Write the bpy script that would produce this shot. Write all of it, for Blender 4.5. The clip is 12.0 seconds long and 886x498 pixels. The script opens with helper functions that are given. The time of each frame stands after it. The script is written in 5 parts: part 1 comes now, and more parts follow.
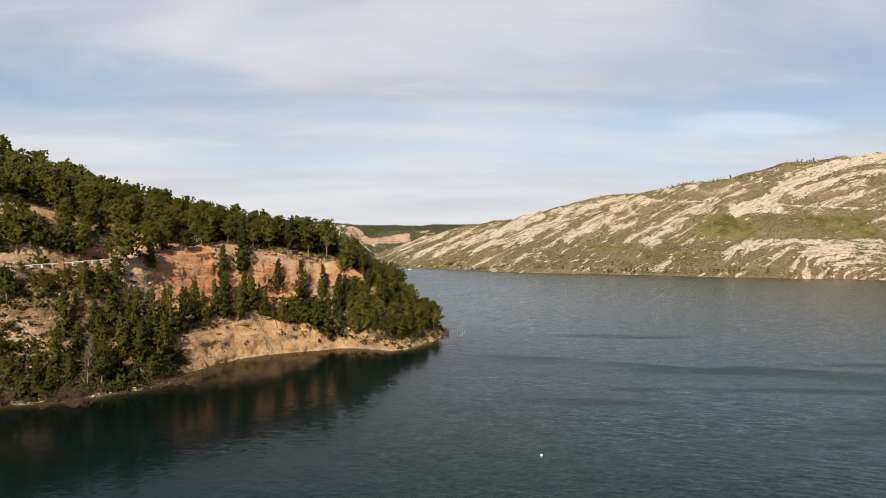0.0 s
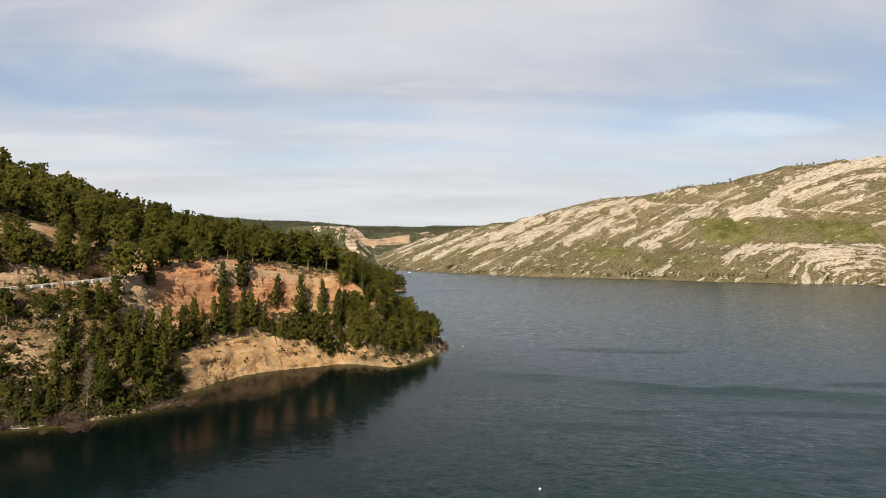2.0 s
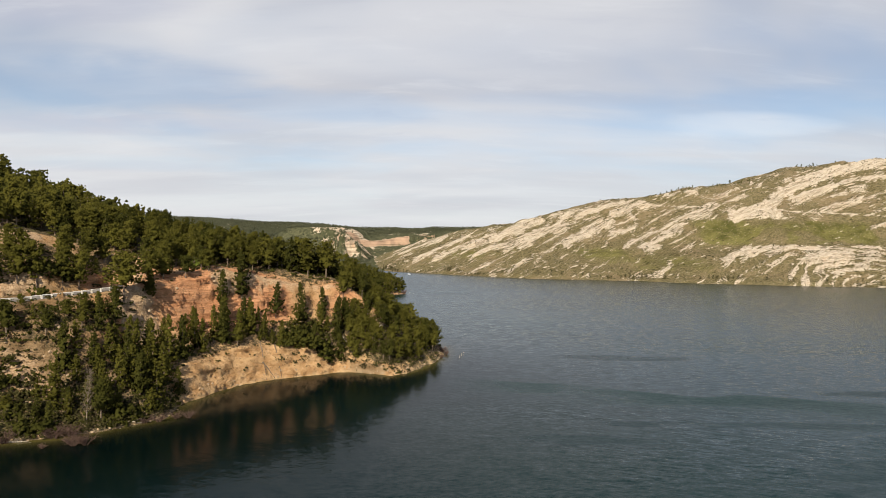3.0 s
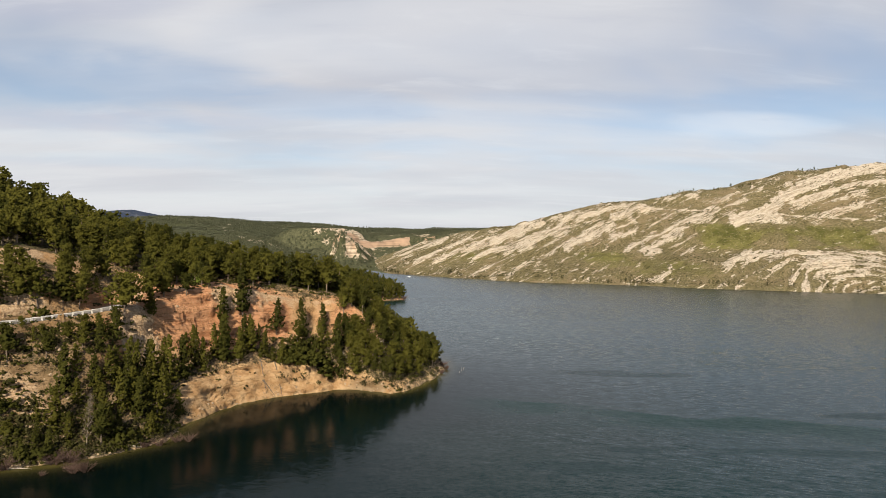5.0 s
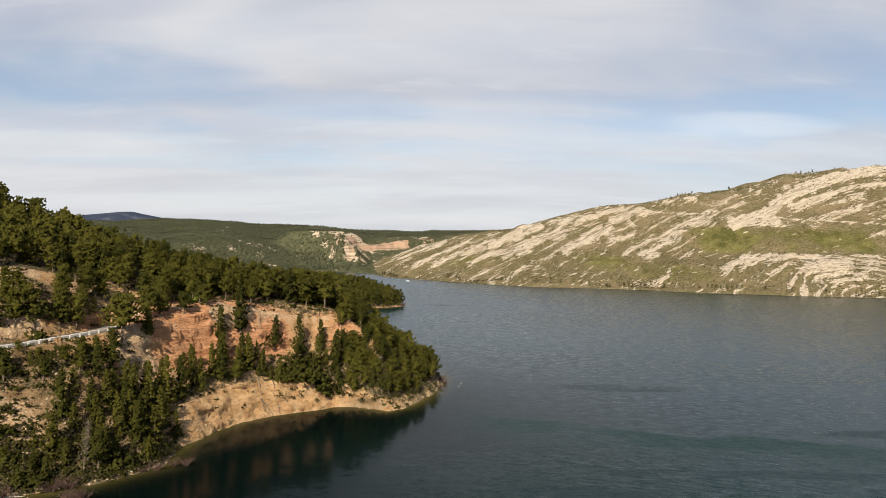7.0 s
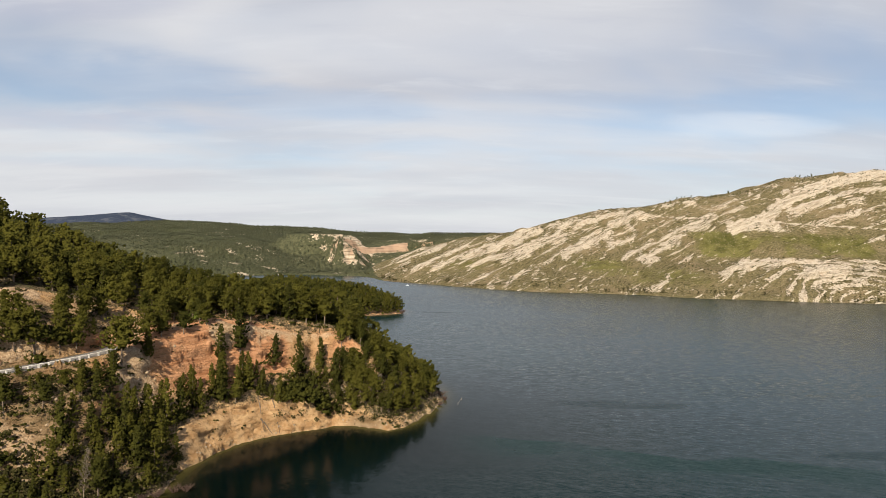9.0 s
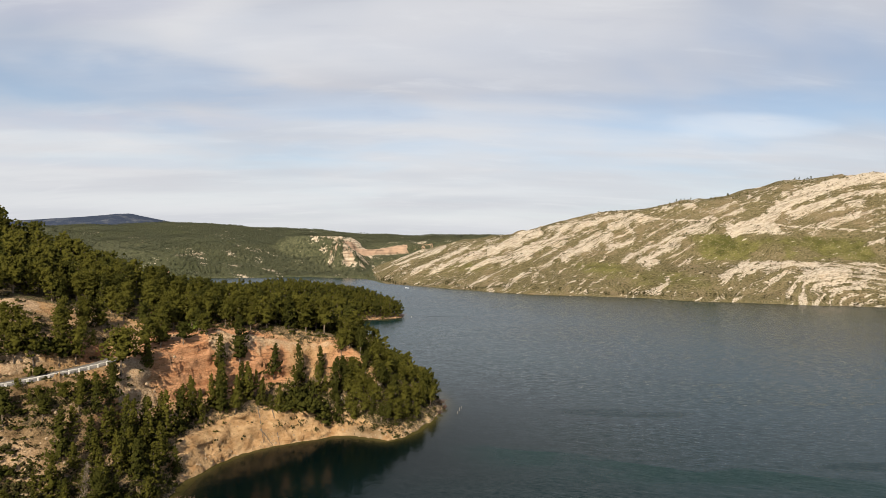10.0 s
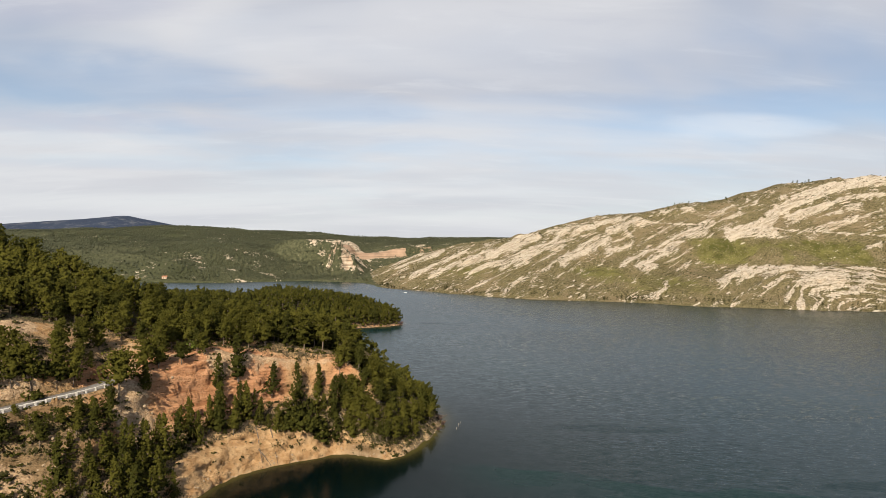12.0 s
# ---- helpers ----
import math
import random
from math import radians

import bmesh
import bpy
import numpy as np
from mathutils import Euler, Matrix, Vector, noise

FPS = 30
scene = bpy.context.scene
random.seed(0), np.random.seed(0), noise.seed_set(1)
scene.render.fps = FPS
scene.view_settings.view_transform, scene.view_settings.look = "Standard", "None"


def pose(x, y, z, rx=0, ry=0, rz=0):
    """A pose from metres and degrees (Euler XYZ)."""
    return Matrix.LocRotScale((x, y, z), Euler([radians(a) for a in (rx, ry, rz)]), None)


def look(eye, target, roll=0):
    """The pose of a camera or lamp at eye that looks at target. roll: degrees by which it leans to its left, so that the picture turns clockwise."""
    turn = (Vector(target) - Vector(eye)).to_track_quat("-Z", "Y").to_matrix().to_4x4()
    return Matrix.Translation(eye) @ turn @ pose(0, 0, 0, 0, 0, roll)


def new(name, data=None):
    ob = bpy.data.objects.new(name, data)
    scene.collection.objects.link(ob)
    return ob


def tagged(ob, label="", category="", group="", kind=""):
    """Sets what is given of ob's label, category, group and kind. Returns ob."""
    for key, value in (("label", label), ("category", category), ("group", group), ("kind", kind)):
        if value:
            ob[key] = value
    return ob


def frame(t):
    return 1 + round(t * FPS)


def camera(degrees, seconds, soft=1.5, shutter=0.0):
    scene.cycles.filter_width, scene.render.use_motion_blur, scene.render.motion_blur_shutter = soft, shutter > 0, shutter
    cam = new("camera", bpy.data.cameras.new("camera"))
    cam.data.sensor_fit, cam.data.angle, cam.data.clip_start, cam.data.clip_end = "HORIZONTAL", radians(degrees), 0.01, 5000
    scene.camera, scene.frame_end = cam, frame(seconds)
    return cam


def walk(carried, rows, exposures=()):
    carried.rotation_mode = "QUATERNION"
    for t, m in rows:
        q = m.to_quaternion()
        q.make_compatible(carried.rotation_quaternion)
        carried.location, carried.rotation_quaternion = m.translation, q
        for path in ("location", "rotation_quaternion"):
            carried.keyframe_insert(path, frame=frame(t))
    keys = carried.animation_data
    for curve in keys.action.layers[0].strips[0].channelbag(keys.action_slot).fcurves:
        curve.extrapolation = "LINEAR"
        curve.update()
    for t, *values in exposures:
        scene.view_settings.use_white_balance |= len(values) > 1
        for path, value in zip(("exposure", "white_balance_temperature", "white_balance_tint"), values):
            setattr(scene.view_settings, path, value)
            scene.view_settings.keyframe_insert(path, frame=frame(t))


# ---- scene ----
cam = camera(71.2, 12.0, soft=0.68)
PATH = [
    (0, (0.212, 0.115, 33.981), (0.18, 2.114, 33.973), 0.6),
    (0.5, (0.187, 0.013, 35.39), (0.155, 2.012, 35.382), 0.7),
    (1, (0.191, -0.042, 36.822), (0.16, 1.958, 36.812), 0.7),
    (1.5, (0.185, -0.091, 38.222), (0.154, 1.908, 38.212), 0.8),
    (2, (0.183, -0.076, 39.673), (0.152, 1.924, 39.662), 0.8),
    (2.5, (0.169, 0.07, 41.055), (0.138, 2.07, 41.044), 0.8),
    (3, (0.107, -0.021, 42.397), (0.077, 1.978, 42.386), 0.8),
    (5, (-0.16, 0.147, 48.735), (-0.191, 2.147, 48.719), 1.1),
    (5.5, (-0.132, 0.206, 50.059), (-0.162, 2.206, 50.044), 1.0),
    (6, (-0.009, 0.21, 51.442), (-0.038, 2.21, 51.427), 1.0),
    (6.5, (-0.067, 0.34, 52.853), (-0.095, 2.34, 52.837), 1.0),
    (7, (-0.045, 0.403, 54.285), (-0.072, 2.403, 54.27), 1.0),
    (9, (-0.536, 0.572, 60.505), (-0.56, 2.572, 60.49), 1.1),
    (9.5, (-0.546, 0.592, 61.966), (-0.57, 2.592, 61.952), 1.1),
    (10, (-0.583, 0.575, 63.525), (-0.606, 2.575, 63.512), 1.1),
    (10.5, (-0.671, 0.705, 64.994), (-0.692, 2.705, 64.981), 1.1),
    (11, (-0.789, 0.704, 66.553), (-0.809, 2.704, 66.539), 1.1),
    (11.5, (-0.788, 0.739, 68.107), (-0.807, 2.739, 68.093), 1.1),
    (12, (-0.716, 0.882, 69.359), (-0.734, 2.882, 69.348), 1.0),
]
walk(cam, [(t, look(e, g, r)) for t, e, g, r in PATH])


# ---------------- world, sun, exposure ----------------
SUN_AZ, SUN_EL = radians(191), radians(37)      # clockwise from +y, seen from above; behind the camera, a little to its left
sun_way = Vector((math.sin(SUN_AZ) * math.cos(SUN_EL), math.cos(SUN_AZ) * math.cos(SUN_EL), math.sin(SUN_EL)))
sun = new("sun", bpy.data.lights.new("sun", "SUN"))
sun.data.energy, sun.data.angle, sun.data.color = 5.0, radians(0.6), (1.0, 0.87, 0.68)
sun.matrix_world = look(tuple(sun_way * 300), (0, 0, 0))
scene.view_settings.exposure = 0.42


class Net:
    """Short hand for a node tree."""

    def __init__(self, tree):
        self.tree, self.n, self.l = tree, tree.nodes, tree.links
        self.n.clear()

    def add(self, kind):
        return self.n.new(kind)

    def put(self, socket, value):
        if hasattr(value, "is_output"):
            self.l.new(value, socket)
        else:
            socket.default_value = value

    def noise(self, vector, scale, detail=4.0, rough=0.55, distort=0.0):
        t = self.add("ShaderNodeTexNoise")
        self.put(t.inputs["Vector"], vector)
        t.inputs["Scale"].default_value, t.inputs["Detail"].default_value = scale, detail
        t.inputs["Roughness"].default_value, t.inputs["Distortion"].default_value = rough, distort
        return t.outputs["Fac"]

    def tint(self, vector, scale, detail=4.0, rough=0.55):
        t = self.add("ShaderNodeTexNoise")
        self.put(t.inputs["Vector"], vector)
        t.inputs["Scale"].default_value, t.inputs["Detail"].default_value, t.inputs["Roughness"].default_value = scale, detail, rough
        return self.xyz(t.outputs["Color"])

    def math(self, op, a, b=0.0, clamp=False):
        m = self.add("ShaderNodeMath")
        m.operation, m.use_clamp = op, clamp
        self.put(m.inputs[0], a)
        self.put(m.inputs[1], b)
        return m.outputs[0]

    def band(self, value, low, high):
        m = self.add("ShaderNodeMapRange")
        m.interpolation_type = "SMOOTHSTEP"
        self.put(m.inputs[0], value)
        m.inputs[1].default_value, m.inputs[2].default_value = low, high
        return m.outputs[0]

    def mix(self, f, a, b):
        m = self.add("ShaderNodeMix")
        m.data_type = "RGBA"
        self.put(m.inputs[0], f)
        self.put(m.inputs[6], a if hasattr(a, "is_output") else (*a, 1))
        self.put(m.inputs[7], b if hasattr(b, "is_output") else (*b, 1))
        return m.outputs[2]

    def vec(self, x, y, z):
        c = self.add("ShaderNodeCombineXYZ")
        for s, v in zip(c.inputs, (x, y, z)):
            self.put(s, v)
        return c.outputs[0]

    def xyz(self, v):
        s = self.add("ShaderNodeSeparateXYZ")
        self.put(s.inputs[0], v)
        return s.outputs

    def scaled(self, v, s):
        m = self.add("ShaderNodeVectorMath")
        m.operation = "MULTIPLY"
        self.put(m.inputs[0], v)
        m.inputs[1].default_value = s
        return m.outputs[0]

    def attr(self, name):
        a = self.add("ShaderNodeAttribute")
        a.attribute_name = name
        return a.outputs["Fac"]

    def bump(self, height, strength, dist, normal=None):
        b = self.add("ShaderNodeBump")
        b.inputs["Strength"].default_value, b.inputs["Distance"].default_value = strength, dist
        self.put(b.inputs["Height"], height)
        if normal is not None:
            self.put(b.inputs["Normal"], normal)
        return b.outputs[0]


world = bpy.data.worlds.new("sky")
scene.world, world.use_nodes = world, True
W = Net(world.node_tree)
sky = W.add("ShaderNodeTexSky")
sky.sky_type, sky.sun_disc, sky.sun_elevation, sky.sun_rotation = "NISHITA", False, SUN_EL, SUN_AZ
sky.altitude, sky.dust_density = 600.0, 0.4
way = W.add("ShaderNodeTexCoord").outputs["Generated"]
wx, wy, wz = W.xyz(way)
lift = W.math("ADD", W.math("ABSOLUTE", wz), 0.17)
flat = W.vec(W.math("DIVIDE", wx, lift), W.math("DIVIDE", wy, lift), 0.0)
puffs = W.noise(W.scaled(flat, (0.7, 1.0, 1)), 0.75, 4, 0.5, 0.3)
veil = W.noise(W.scaled(flat, (0.40, 0.9, 1)), 1.0, 4, 0.55, 0.6)
cover = W.math("ADD", W.math("MULTIPLY", W.band(puffs, 0.30, 0.54), 0.60), W.math("MULTIPLY", W.band(veil, 0.3, 0.65), 0.36), True)
haze = W.band(W.math("ABSOLUTE", wz), 0.24, 0.0)
cover = W.math("ADD", cover, W.math("MULTIPLY", haze, W.math("MULTIPLY", W.math("SUBTRACT", 1.0, cover), 0.85)), True)
cover = W.math("MULTIPLY", cover, W.math("SUBTRACT", 1.0, W.math("MULTIPLY", W.band(wz, 0.36, 0.70), 0.8)))
shade = W.noise(W.scaled(flat, (0.45, 1.1, 1)), 0.9, 4, 0.5, 0.4)
cloud = W.mix(W.band(shade, 0.36, 0.66), (0.56, 0.56, 0.595), (0.73, 0.722, 0.728))
fx, fz = W.math("DIVIDE", wx, W.math("MAXIMUM", wy, 0.05)), W.math("DIVIDE", wz, W.math("MAXIMUM", wy, 0.05))
torn = W.math("SUBTRACT", W.noise(W.scaled(flat, (0.55, 1.3, 1)), 2.4, 7, 0.6, 0.4), 0.5)
ragged = W.math("MULTIPLY", torn, 2.8)


def long_cloud(cx, cz, rx, rz):
    away = W.math("ADD", W.math("POWER", W.math("ABSOLUTE", W.math("DIVIDE", W.math("SUBTRACT", fx, cx), rx)), 2.0), W.math("POWER", W.math("ABSOLUTE", W.math("DIVIDE", W.math("SUBTRACT", fz, cz), rz)), 2.0))
    return W.band(W.math("ADD", away, ragged), 1.4, 0.0)


# gaps of thin blue between the layers, then lit tops and grey undersides
for cx, cz, rx, rz, much in ((-0.60, 0.255, 0.30, 0.050, 0.75), (-0.22, 0.225, 0.20, 0.030, 0.65), (0.53, 0.242, 0.16, 0.022, 0.7), (0.18, 0.236, 0.2, 0.016, 0.4), (-0.67, 0.305, 0.2, 0.02, 0.4), (-0.45, 0.128, 0.35, 0.014, 0.4), (0.30, 0.135, 0.35, 0.014, 0.3)):
    cover = W.math("MULTIPLY", cover, W.math("SUBTRACT", 1.0, W.math("MULTIPLY", long_cloud(cx, cz, rx, rz), 0.48 * much)))
for cx, cz, rx, rz, much, tone in ((0.05, 0.200, 0.42, 0.030, 0.5, (0.745, 0.74, 0.745)), (0.46, 0.199, 0.15, 0.020, 0.75, (0.88, 0.865, 0.855)), (0.45, 0.166, 0.17, 0.010, 0.5, (0.60, 0.60, 0.64)),
                                   (-0.58, 0.192, 0.30, 0.020, 0.7, (0.575, 0.555, 0.615)), (-0.62, 0.160, 0.26, 0.014, 0.5, (0.76, 0.755, 0.76)), (-0.60, 0.122, 0.26, 0.010, 0.55, (0.60, 0.59, 0.645)),
                                   (-0.31, 0.094, 0.16, 0.008, 0.6, (0.60, 0.61, 0.64)), (-0.05, 0.345, 0.5, 0.05, 0.45, (0.74, 0.735, 0.75)), (-0.60, 0.380, 0.2, 0.04, 0.5, (0.60, 0.59, 0.66)), (0.55, 0.35, 0.25, 0.03, 0.4, (0.62, 0.63, 0.68))):
    cloud = W.mix(W.math("MULTIPLY", long_cloud(cx, cz, rx, rz), much), cloud, tone)
wisp = W.noise(W.scaled(flat, (0.8, 2.6, 1)), 2.6, 8, 0.62, 0.5)
cloud = W.mix(W.math("MULTIPLY", W.band(wisp, 0.5, 0.74), 0.35), cloud, (0.80, 0.79, 0.79))
cloud = W.mix(W.math("MULTIPLY", W.band(wisp, 0.46, 0.28), 0.35), cloud, (0.57, 0.57, 0.62))
cloud = W.mix(W.math("MULTIPLY", haze, 0.45), cloud, (0.665, 0.695, 0.735))
clear, grey, sum_ = W.add("ShaderNodeBackground"), W.add("ShaderNodeBackground"), W.add("ShaderNodeMixShader")
W.put(clear.inputs[0], sky.outputs[0])
clear.inputs[1].default_value = 0.085
W.put(grey.inputs[0], cloud)
grey.inputs[1].default_value = 0.81
W.put(sum_.inputs[0], cover)
W.put(sum_.inputs[1], clear.outputs[0])
W.put(sum_.inputs[2], grey.outputs[0])
W.put(W.add("ShaderNodeOutputWorld").inputs[0], sum_.outputs[0])


# ---------------- materials ----------------
def material(name):
    m = bpy.data.materials.new(name)
    m.use_nodes = True
    net = Net(m.node_tree)
    b = net.add("ShaderNodeBsdfPrincipled")
    net.put(net.add("ShaderNodeOutputMaterial").inputs[0], b.outputs[0])
    b.inputs["Specular IOR Level"].default_value = 0.06
    return m, net, b, net.add("ShaderNodeTexCoord").outputs["Object"]


def headland_soil():
    m, n, b, p = material("headland_soil")
    x, y, z = n.xyz(p)
    up = n.xyz(n.add("ShaderNodeNewGeometry").outputs["Normal"])[2]
    big, mid, fine = n.noise(p, 0.045, 5), n.noise(p, 0.35, 6, 0.6), n.noise(p, 2.2, 5, 0.65)
    beds = n.noise(n.vec(n.math("MULTIPLY", x, 0.13), n.math("MULTIPLY", y, 0.13), n.math("MULTIPLY", z, 0.8)), 1.0, 7, 0.70, 0.9)
    ledge = n.noise(n.vec(n.math("MULTIPLY", x, 0.16), n.math("MULTIPLY", y, 0.16), n.math("MULTIPLY", z, 1.7)), 1.0, 4, 0.6, 0.7)
    red = n.mix(n.band(beds, 0.35, 0.65), (0.47, 0.222, 0.108), (0.66, 0.36, 0.195))
    ochre = n.mix(n.band(mid, 0.35, 0.65), (0.40, 0.235, 0.110), (0.58, 0.385, 0.205))
    pale = n.mix(n.band(mid, 0.3, 0.7), (0.165, 0.106, 0.053), (0.325, 0.226, 0.128))
    redf = n.math("ADD", n.attr("red"), n.math("MULTIPLY", n.math("SUBTRACT", big, 0.5), 1.2))
    red = n.mix(n.math("MULTIPLY", n.band(ledge, 0.44, 0.36), 0.5), red, (0.19, 0.082, 0.042))
    soil = n.mix(n.band(redf, 0.35, 0.75), ochre, red)
    soil = n.mix(n.band(n.math("ADD", n.attr("pale"), n.math("MULTIPLY", n.math("SUBTRACT", mid, 0.5), 0.8)), 0.3, 0.7), soil, pale)
    litter = n.mix(n.band(fine, 0.35, 0.65), (0.075, 0.062, 0.035), (0.19, 0.145, 0.085))
    litter = n.mix(n.band(mid, 0.5, 0.72), litter, (0.11, 0.12, 0.04))
    bare = n.math("ADD", n.attr("bare"), n.math("MULTIPLY", n.math("SUBTRACT", n.math("ADD", mid, fine), 1.0), 1.1))
    soil = n.mix(n.band(n.math("ADD", n.attr("cap"), n.math("SUBTRACT", mid, 0.5)), 0.35, 0.65), soil, n.mix(n.band(fine, 0.4, 0.6), (0.42, 0.275, 0.155), (0.60, 0.44, 0.285)))
    tuft = n.noise(p, 0.95, 4, 0.62)
    soil = n.mix(n.math("MULTIPLY", n.band(tuft, 0.57, 0.65), 0.42), soil, (0.105, 0.085, 0.045))
    soil = n.mix(n.math("MULTIPLY", n.band(fine, 0.58, 0.70), 0.4), soil, (0.50, 0.39, 0.26))
    col = n.mix(n.band(bare, 0.30, 0.62), litter, soil)
    wash = n.mix(n.band(fine, 0.45, 0.75), (0.62, 0.52, 0.38), (0.75, 0.66, 0.52))
    rim = n.math("MULTIPLY", n.band(z, 1.3, 0.5), n.band(mid, 0.35, 0.6))
    col = n.mix(n.math("MULTIPLY", rim, 0.12), col, wash)
    n.put(b.inputs["Base Color"], col)
    b.inputs["Roughness"].default_value = 0.95
    n.put(b.inputs["Normal"], n.bump(n.math("ADD", n.math("ADD", n.math("MULTIPLY", beds, 0.8), n.math("MULTIPLY", ledge, 0.6)), n.math("ADD", mid, n.math("MULTIPLY", fine, 0.6))), 0.9, 1.4))
    return m


def limestone_hill():
    m, n, b, p = material("limestone_hillside")
    x, y, z = n.xyz(p)
    fold = n.band(n.attr("fold"), 0.25, 0.75)
    ways = n.attr("strata"), n.attr("arch")

    def bedded(k, kx, ky, detail, rough, twist):
        """Noise drawn out along the beds, which arch over in the fold."""
        even, bent = (n.noise(n.vec(n.math("MULTIPLY", sv, k), n.math("MULTIPLY", x, kx), n.math("MULTIPLY", y, ky)), 1.0, detail, rough, twist) for sv in ways)
        return n.math("ADD", n.math("MULTIPLY", even, n.math("SUBTRACT", 1.0, fold)), n.math("MULTIPLY", bent, fold))

    lay, thin, seam = bedded(0.11, 0.012, 0.008, 7, 0.66, 0.25), bedded(0.42, 0.03, 0.02, 5, 0.65, 0.4), bedded(0.3, 0.04, 0.03, 4, 0.6, 0.6)
    mid, fine = n.noise(p, 0.045, 6, 0.62), n.noise(p, 0.40, 5, 0.7)
    f = n.math("ADD", n.attr("rock"), n.math("MULTIPLY", n.math("SUBTRACT", lay, 0.5), 1.7))
    f = n.math("ADD", f, n.math("MULTIPLY", n.math("SUBTRACT", thin, 0.5), 2.5))
    f = n.math("ADD", f, n.math("MULTIPLY", n.math("SUBTRACT", n.math("ADD", mid, fine), 1.0), 1.5))
    stone = n.mix(n.band(fine, 0.35, 0.68), (0.33, 0.272, 0.20), (0.68, 0.595, 0.485))
    stone = n.mix(n.math("MULTIPLY", n.band(mid, 0.5, 0.75), 0.5), stone, (0.52, 0.38, 0.24))
    stone = n.mix(n.math("MULTIPLY", n.attr("rib"), 0.6), stone, n.mix(n.band(thin, 0.35, 0.6), (0.42, 0.345, 0.255), (0.64, 0.56, 0.45)))
    dark = n.math("MAXIMUM", n.band(thin, 0.49, 0.37), n.math("MULTIPLY", n.band(seam, 0.47, 0.36), 0.8))
    stone = n.mix(n.math("MULTIPLY", dark, n.math("SUBTRACT", 0.8, n.math("MULTIPLY", n.attr("rib"), 0.3))), stone, (0.13, 0.10, 0.06))
    green = n.mix(n.band(fine, 0.35, 0.65), (0.088, 0.077, 0.034), (0.23, 0.190, 0.102))
    lush = n.mix(n.band(mid, 0.35, 0.65), (0.080, 0.082, 0.022), (0.165, 0.152, 0.052))
    turf = n.mix(n.band(n.math("ADD", n.attr("lush"), n.math("SUBTRACT", mid, 0.5)), 0.3, 0.7), green, lush)
    turf = n.mix(n.math("MULTIPLY", n.math("SUBTRACT", n.band(n.noise(p, 0.02, 5, 0.6), 0.46, 0.62), n.attr("lush"), True), 0.6), turf, (0.25, 0.19, 0.115))
    grit, bush = n.noise(p, 0.62, 3, 0.6), n.noise(n.scaled(p, (1, 1, 1.6)), 0.42, 3, 0.6)
    turf = n.mix(n.math("MULTIPLY", n.band(grit, 0.60, 0.64), 0.55), turf, (0.50, 0.42, 0.31))
    turf = n.mix(n.math("MULTIPLY", n.band(bush, 0.57, 0.64), 0.5), turf, (0.050, 0.052, 0.020))
    stone = n.mix(n.math("MULTIPLY", n.band(bush, 0.57, 0.63), 0.7), stone, (0.075, 0.066, 0.034))
    stone = n.mix(n.math("MULTIPLY", n.band(grit, 0.55, 0.62), 0.65), stone, (0.68, 0.60, 0.49))
    foot = n.math("MULTIPLY", n.band(f, 0.30, 0.43), n.band(n.noise(p, 0.11, 4, 0.65), 0.42, 0.58))
    turf = n.mix(n.math("MULTIPLY", foot, 0.75), turf, (0.052, 0.050, 0.020))
    col = n.mix(n.band(f, 0.47, 0.52), turf, stone)
    n.put(b.inputs["Base Color"], col)
    b.inputs["Roughness"].default_value = 0.95
    n.put(b.inputs["Normal"], n.bump(n.math("ADD", n.math("ADD", lay, thin), n.math("MULTIPLY", fine, 0.8)), 1.0, 3.5))
    return m


def forest_hill():
    m, n, b, p = material("forest_hillside")
    mid, fine, big = n.noise(p, 0.03, 6, 0.62), n.noise(p, 0.2, 5, 0.7), n.noise(p, 0.006, 4)
    floor_ = n.mix(n.band(fine, 0.35, 0.65), (0.052, 0.058, 0.032), (0.115, 0.115, 0.064))
    floor_ = n.mix(n.band(big, 0.45, 0.7), floor_, (0.062, 0.068, 0.034))
    stone = n.mix(n.band(fine, 0.35, 0.68), (0.40, 0.30, 0.21), (0.62, 0.54, 0.42))
    stone = n.mix(n.band(n.math("ADD", n.attr("red"), n.math("SUBTRACT", mid, 0.5)), 0.4, 0.7), stone, (0.45, 0.31, 0.215))
    bz = n.xyz(p)
    bed = n.noise(n.vec(n.math("MULTIPLY", bz[0], 0.012), n.math("MULTIPLY", bz[1], 0.012), n.math("MULTIPLY", bz[2], 0.32)), 1.0, 5, 0.6, 0.5)
    stone = n.mix(n.math("MULTIPLY", n.band(bed, 0.52, 0.38), 0.65), stone, (0.16, 0.115, 0.075))
    f = n.math("ADD", n.attr("rock"), n.math("MULTIPLY", n.math("SUBTRACT", n.math("ADD", mid, fine), 1.0), 1.5))
    col = n.mix(n.band(f, 0.42, 0.62), floor_, stone)
    # bluish distance haze on the far mountain, painted into its base colour
    col = n.mix(n.math("MULTIPLY", n.attr("far_haze"), 0.85), col, n.mix(n.band(n.noise(p, 0.012, 7, 0.7), 0.50, 0.66), (0.028, 0.042, 0.085), (0.13, 0.14, 0.17)))
    n.put(b.inputs["Base Color"], col)
    b.inputs["Roughness"].default_value = 0.95
    n.put(b.inputs["Normal"], n.bump(n.math("ADD", mid, fine), 0.8, 5.0))
    return m


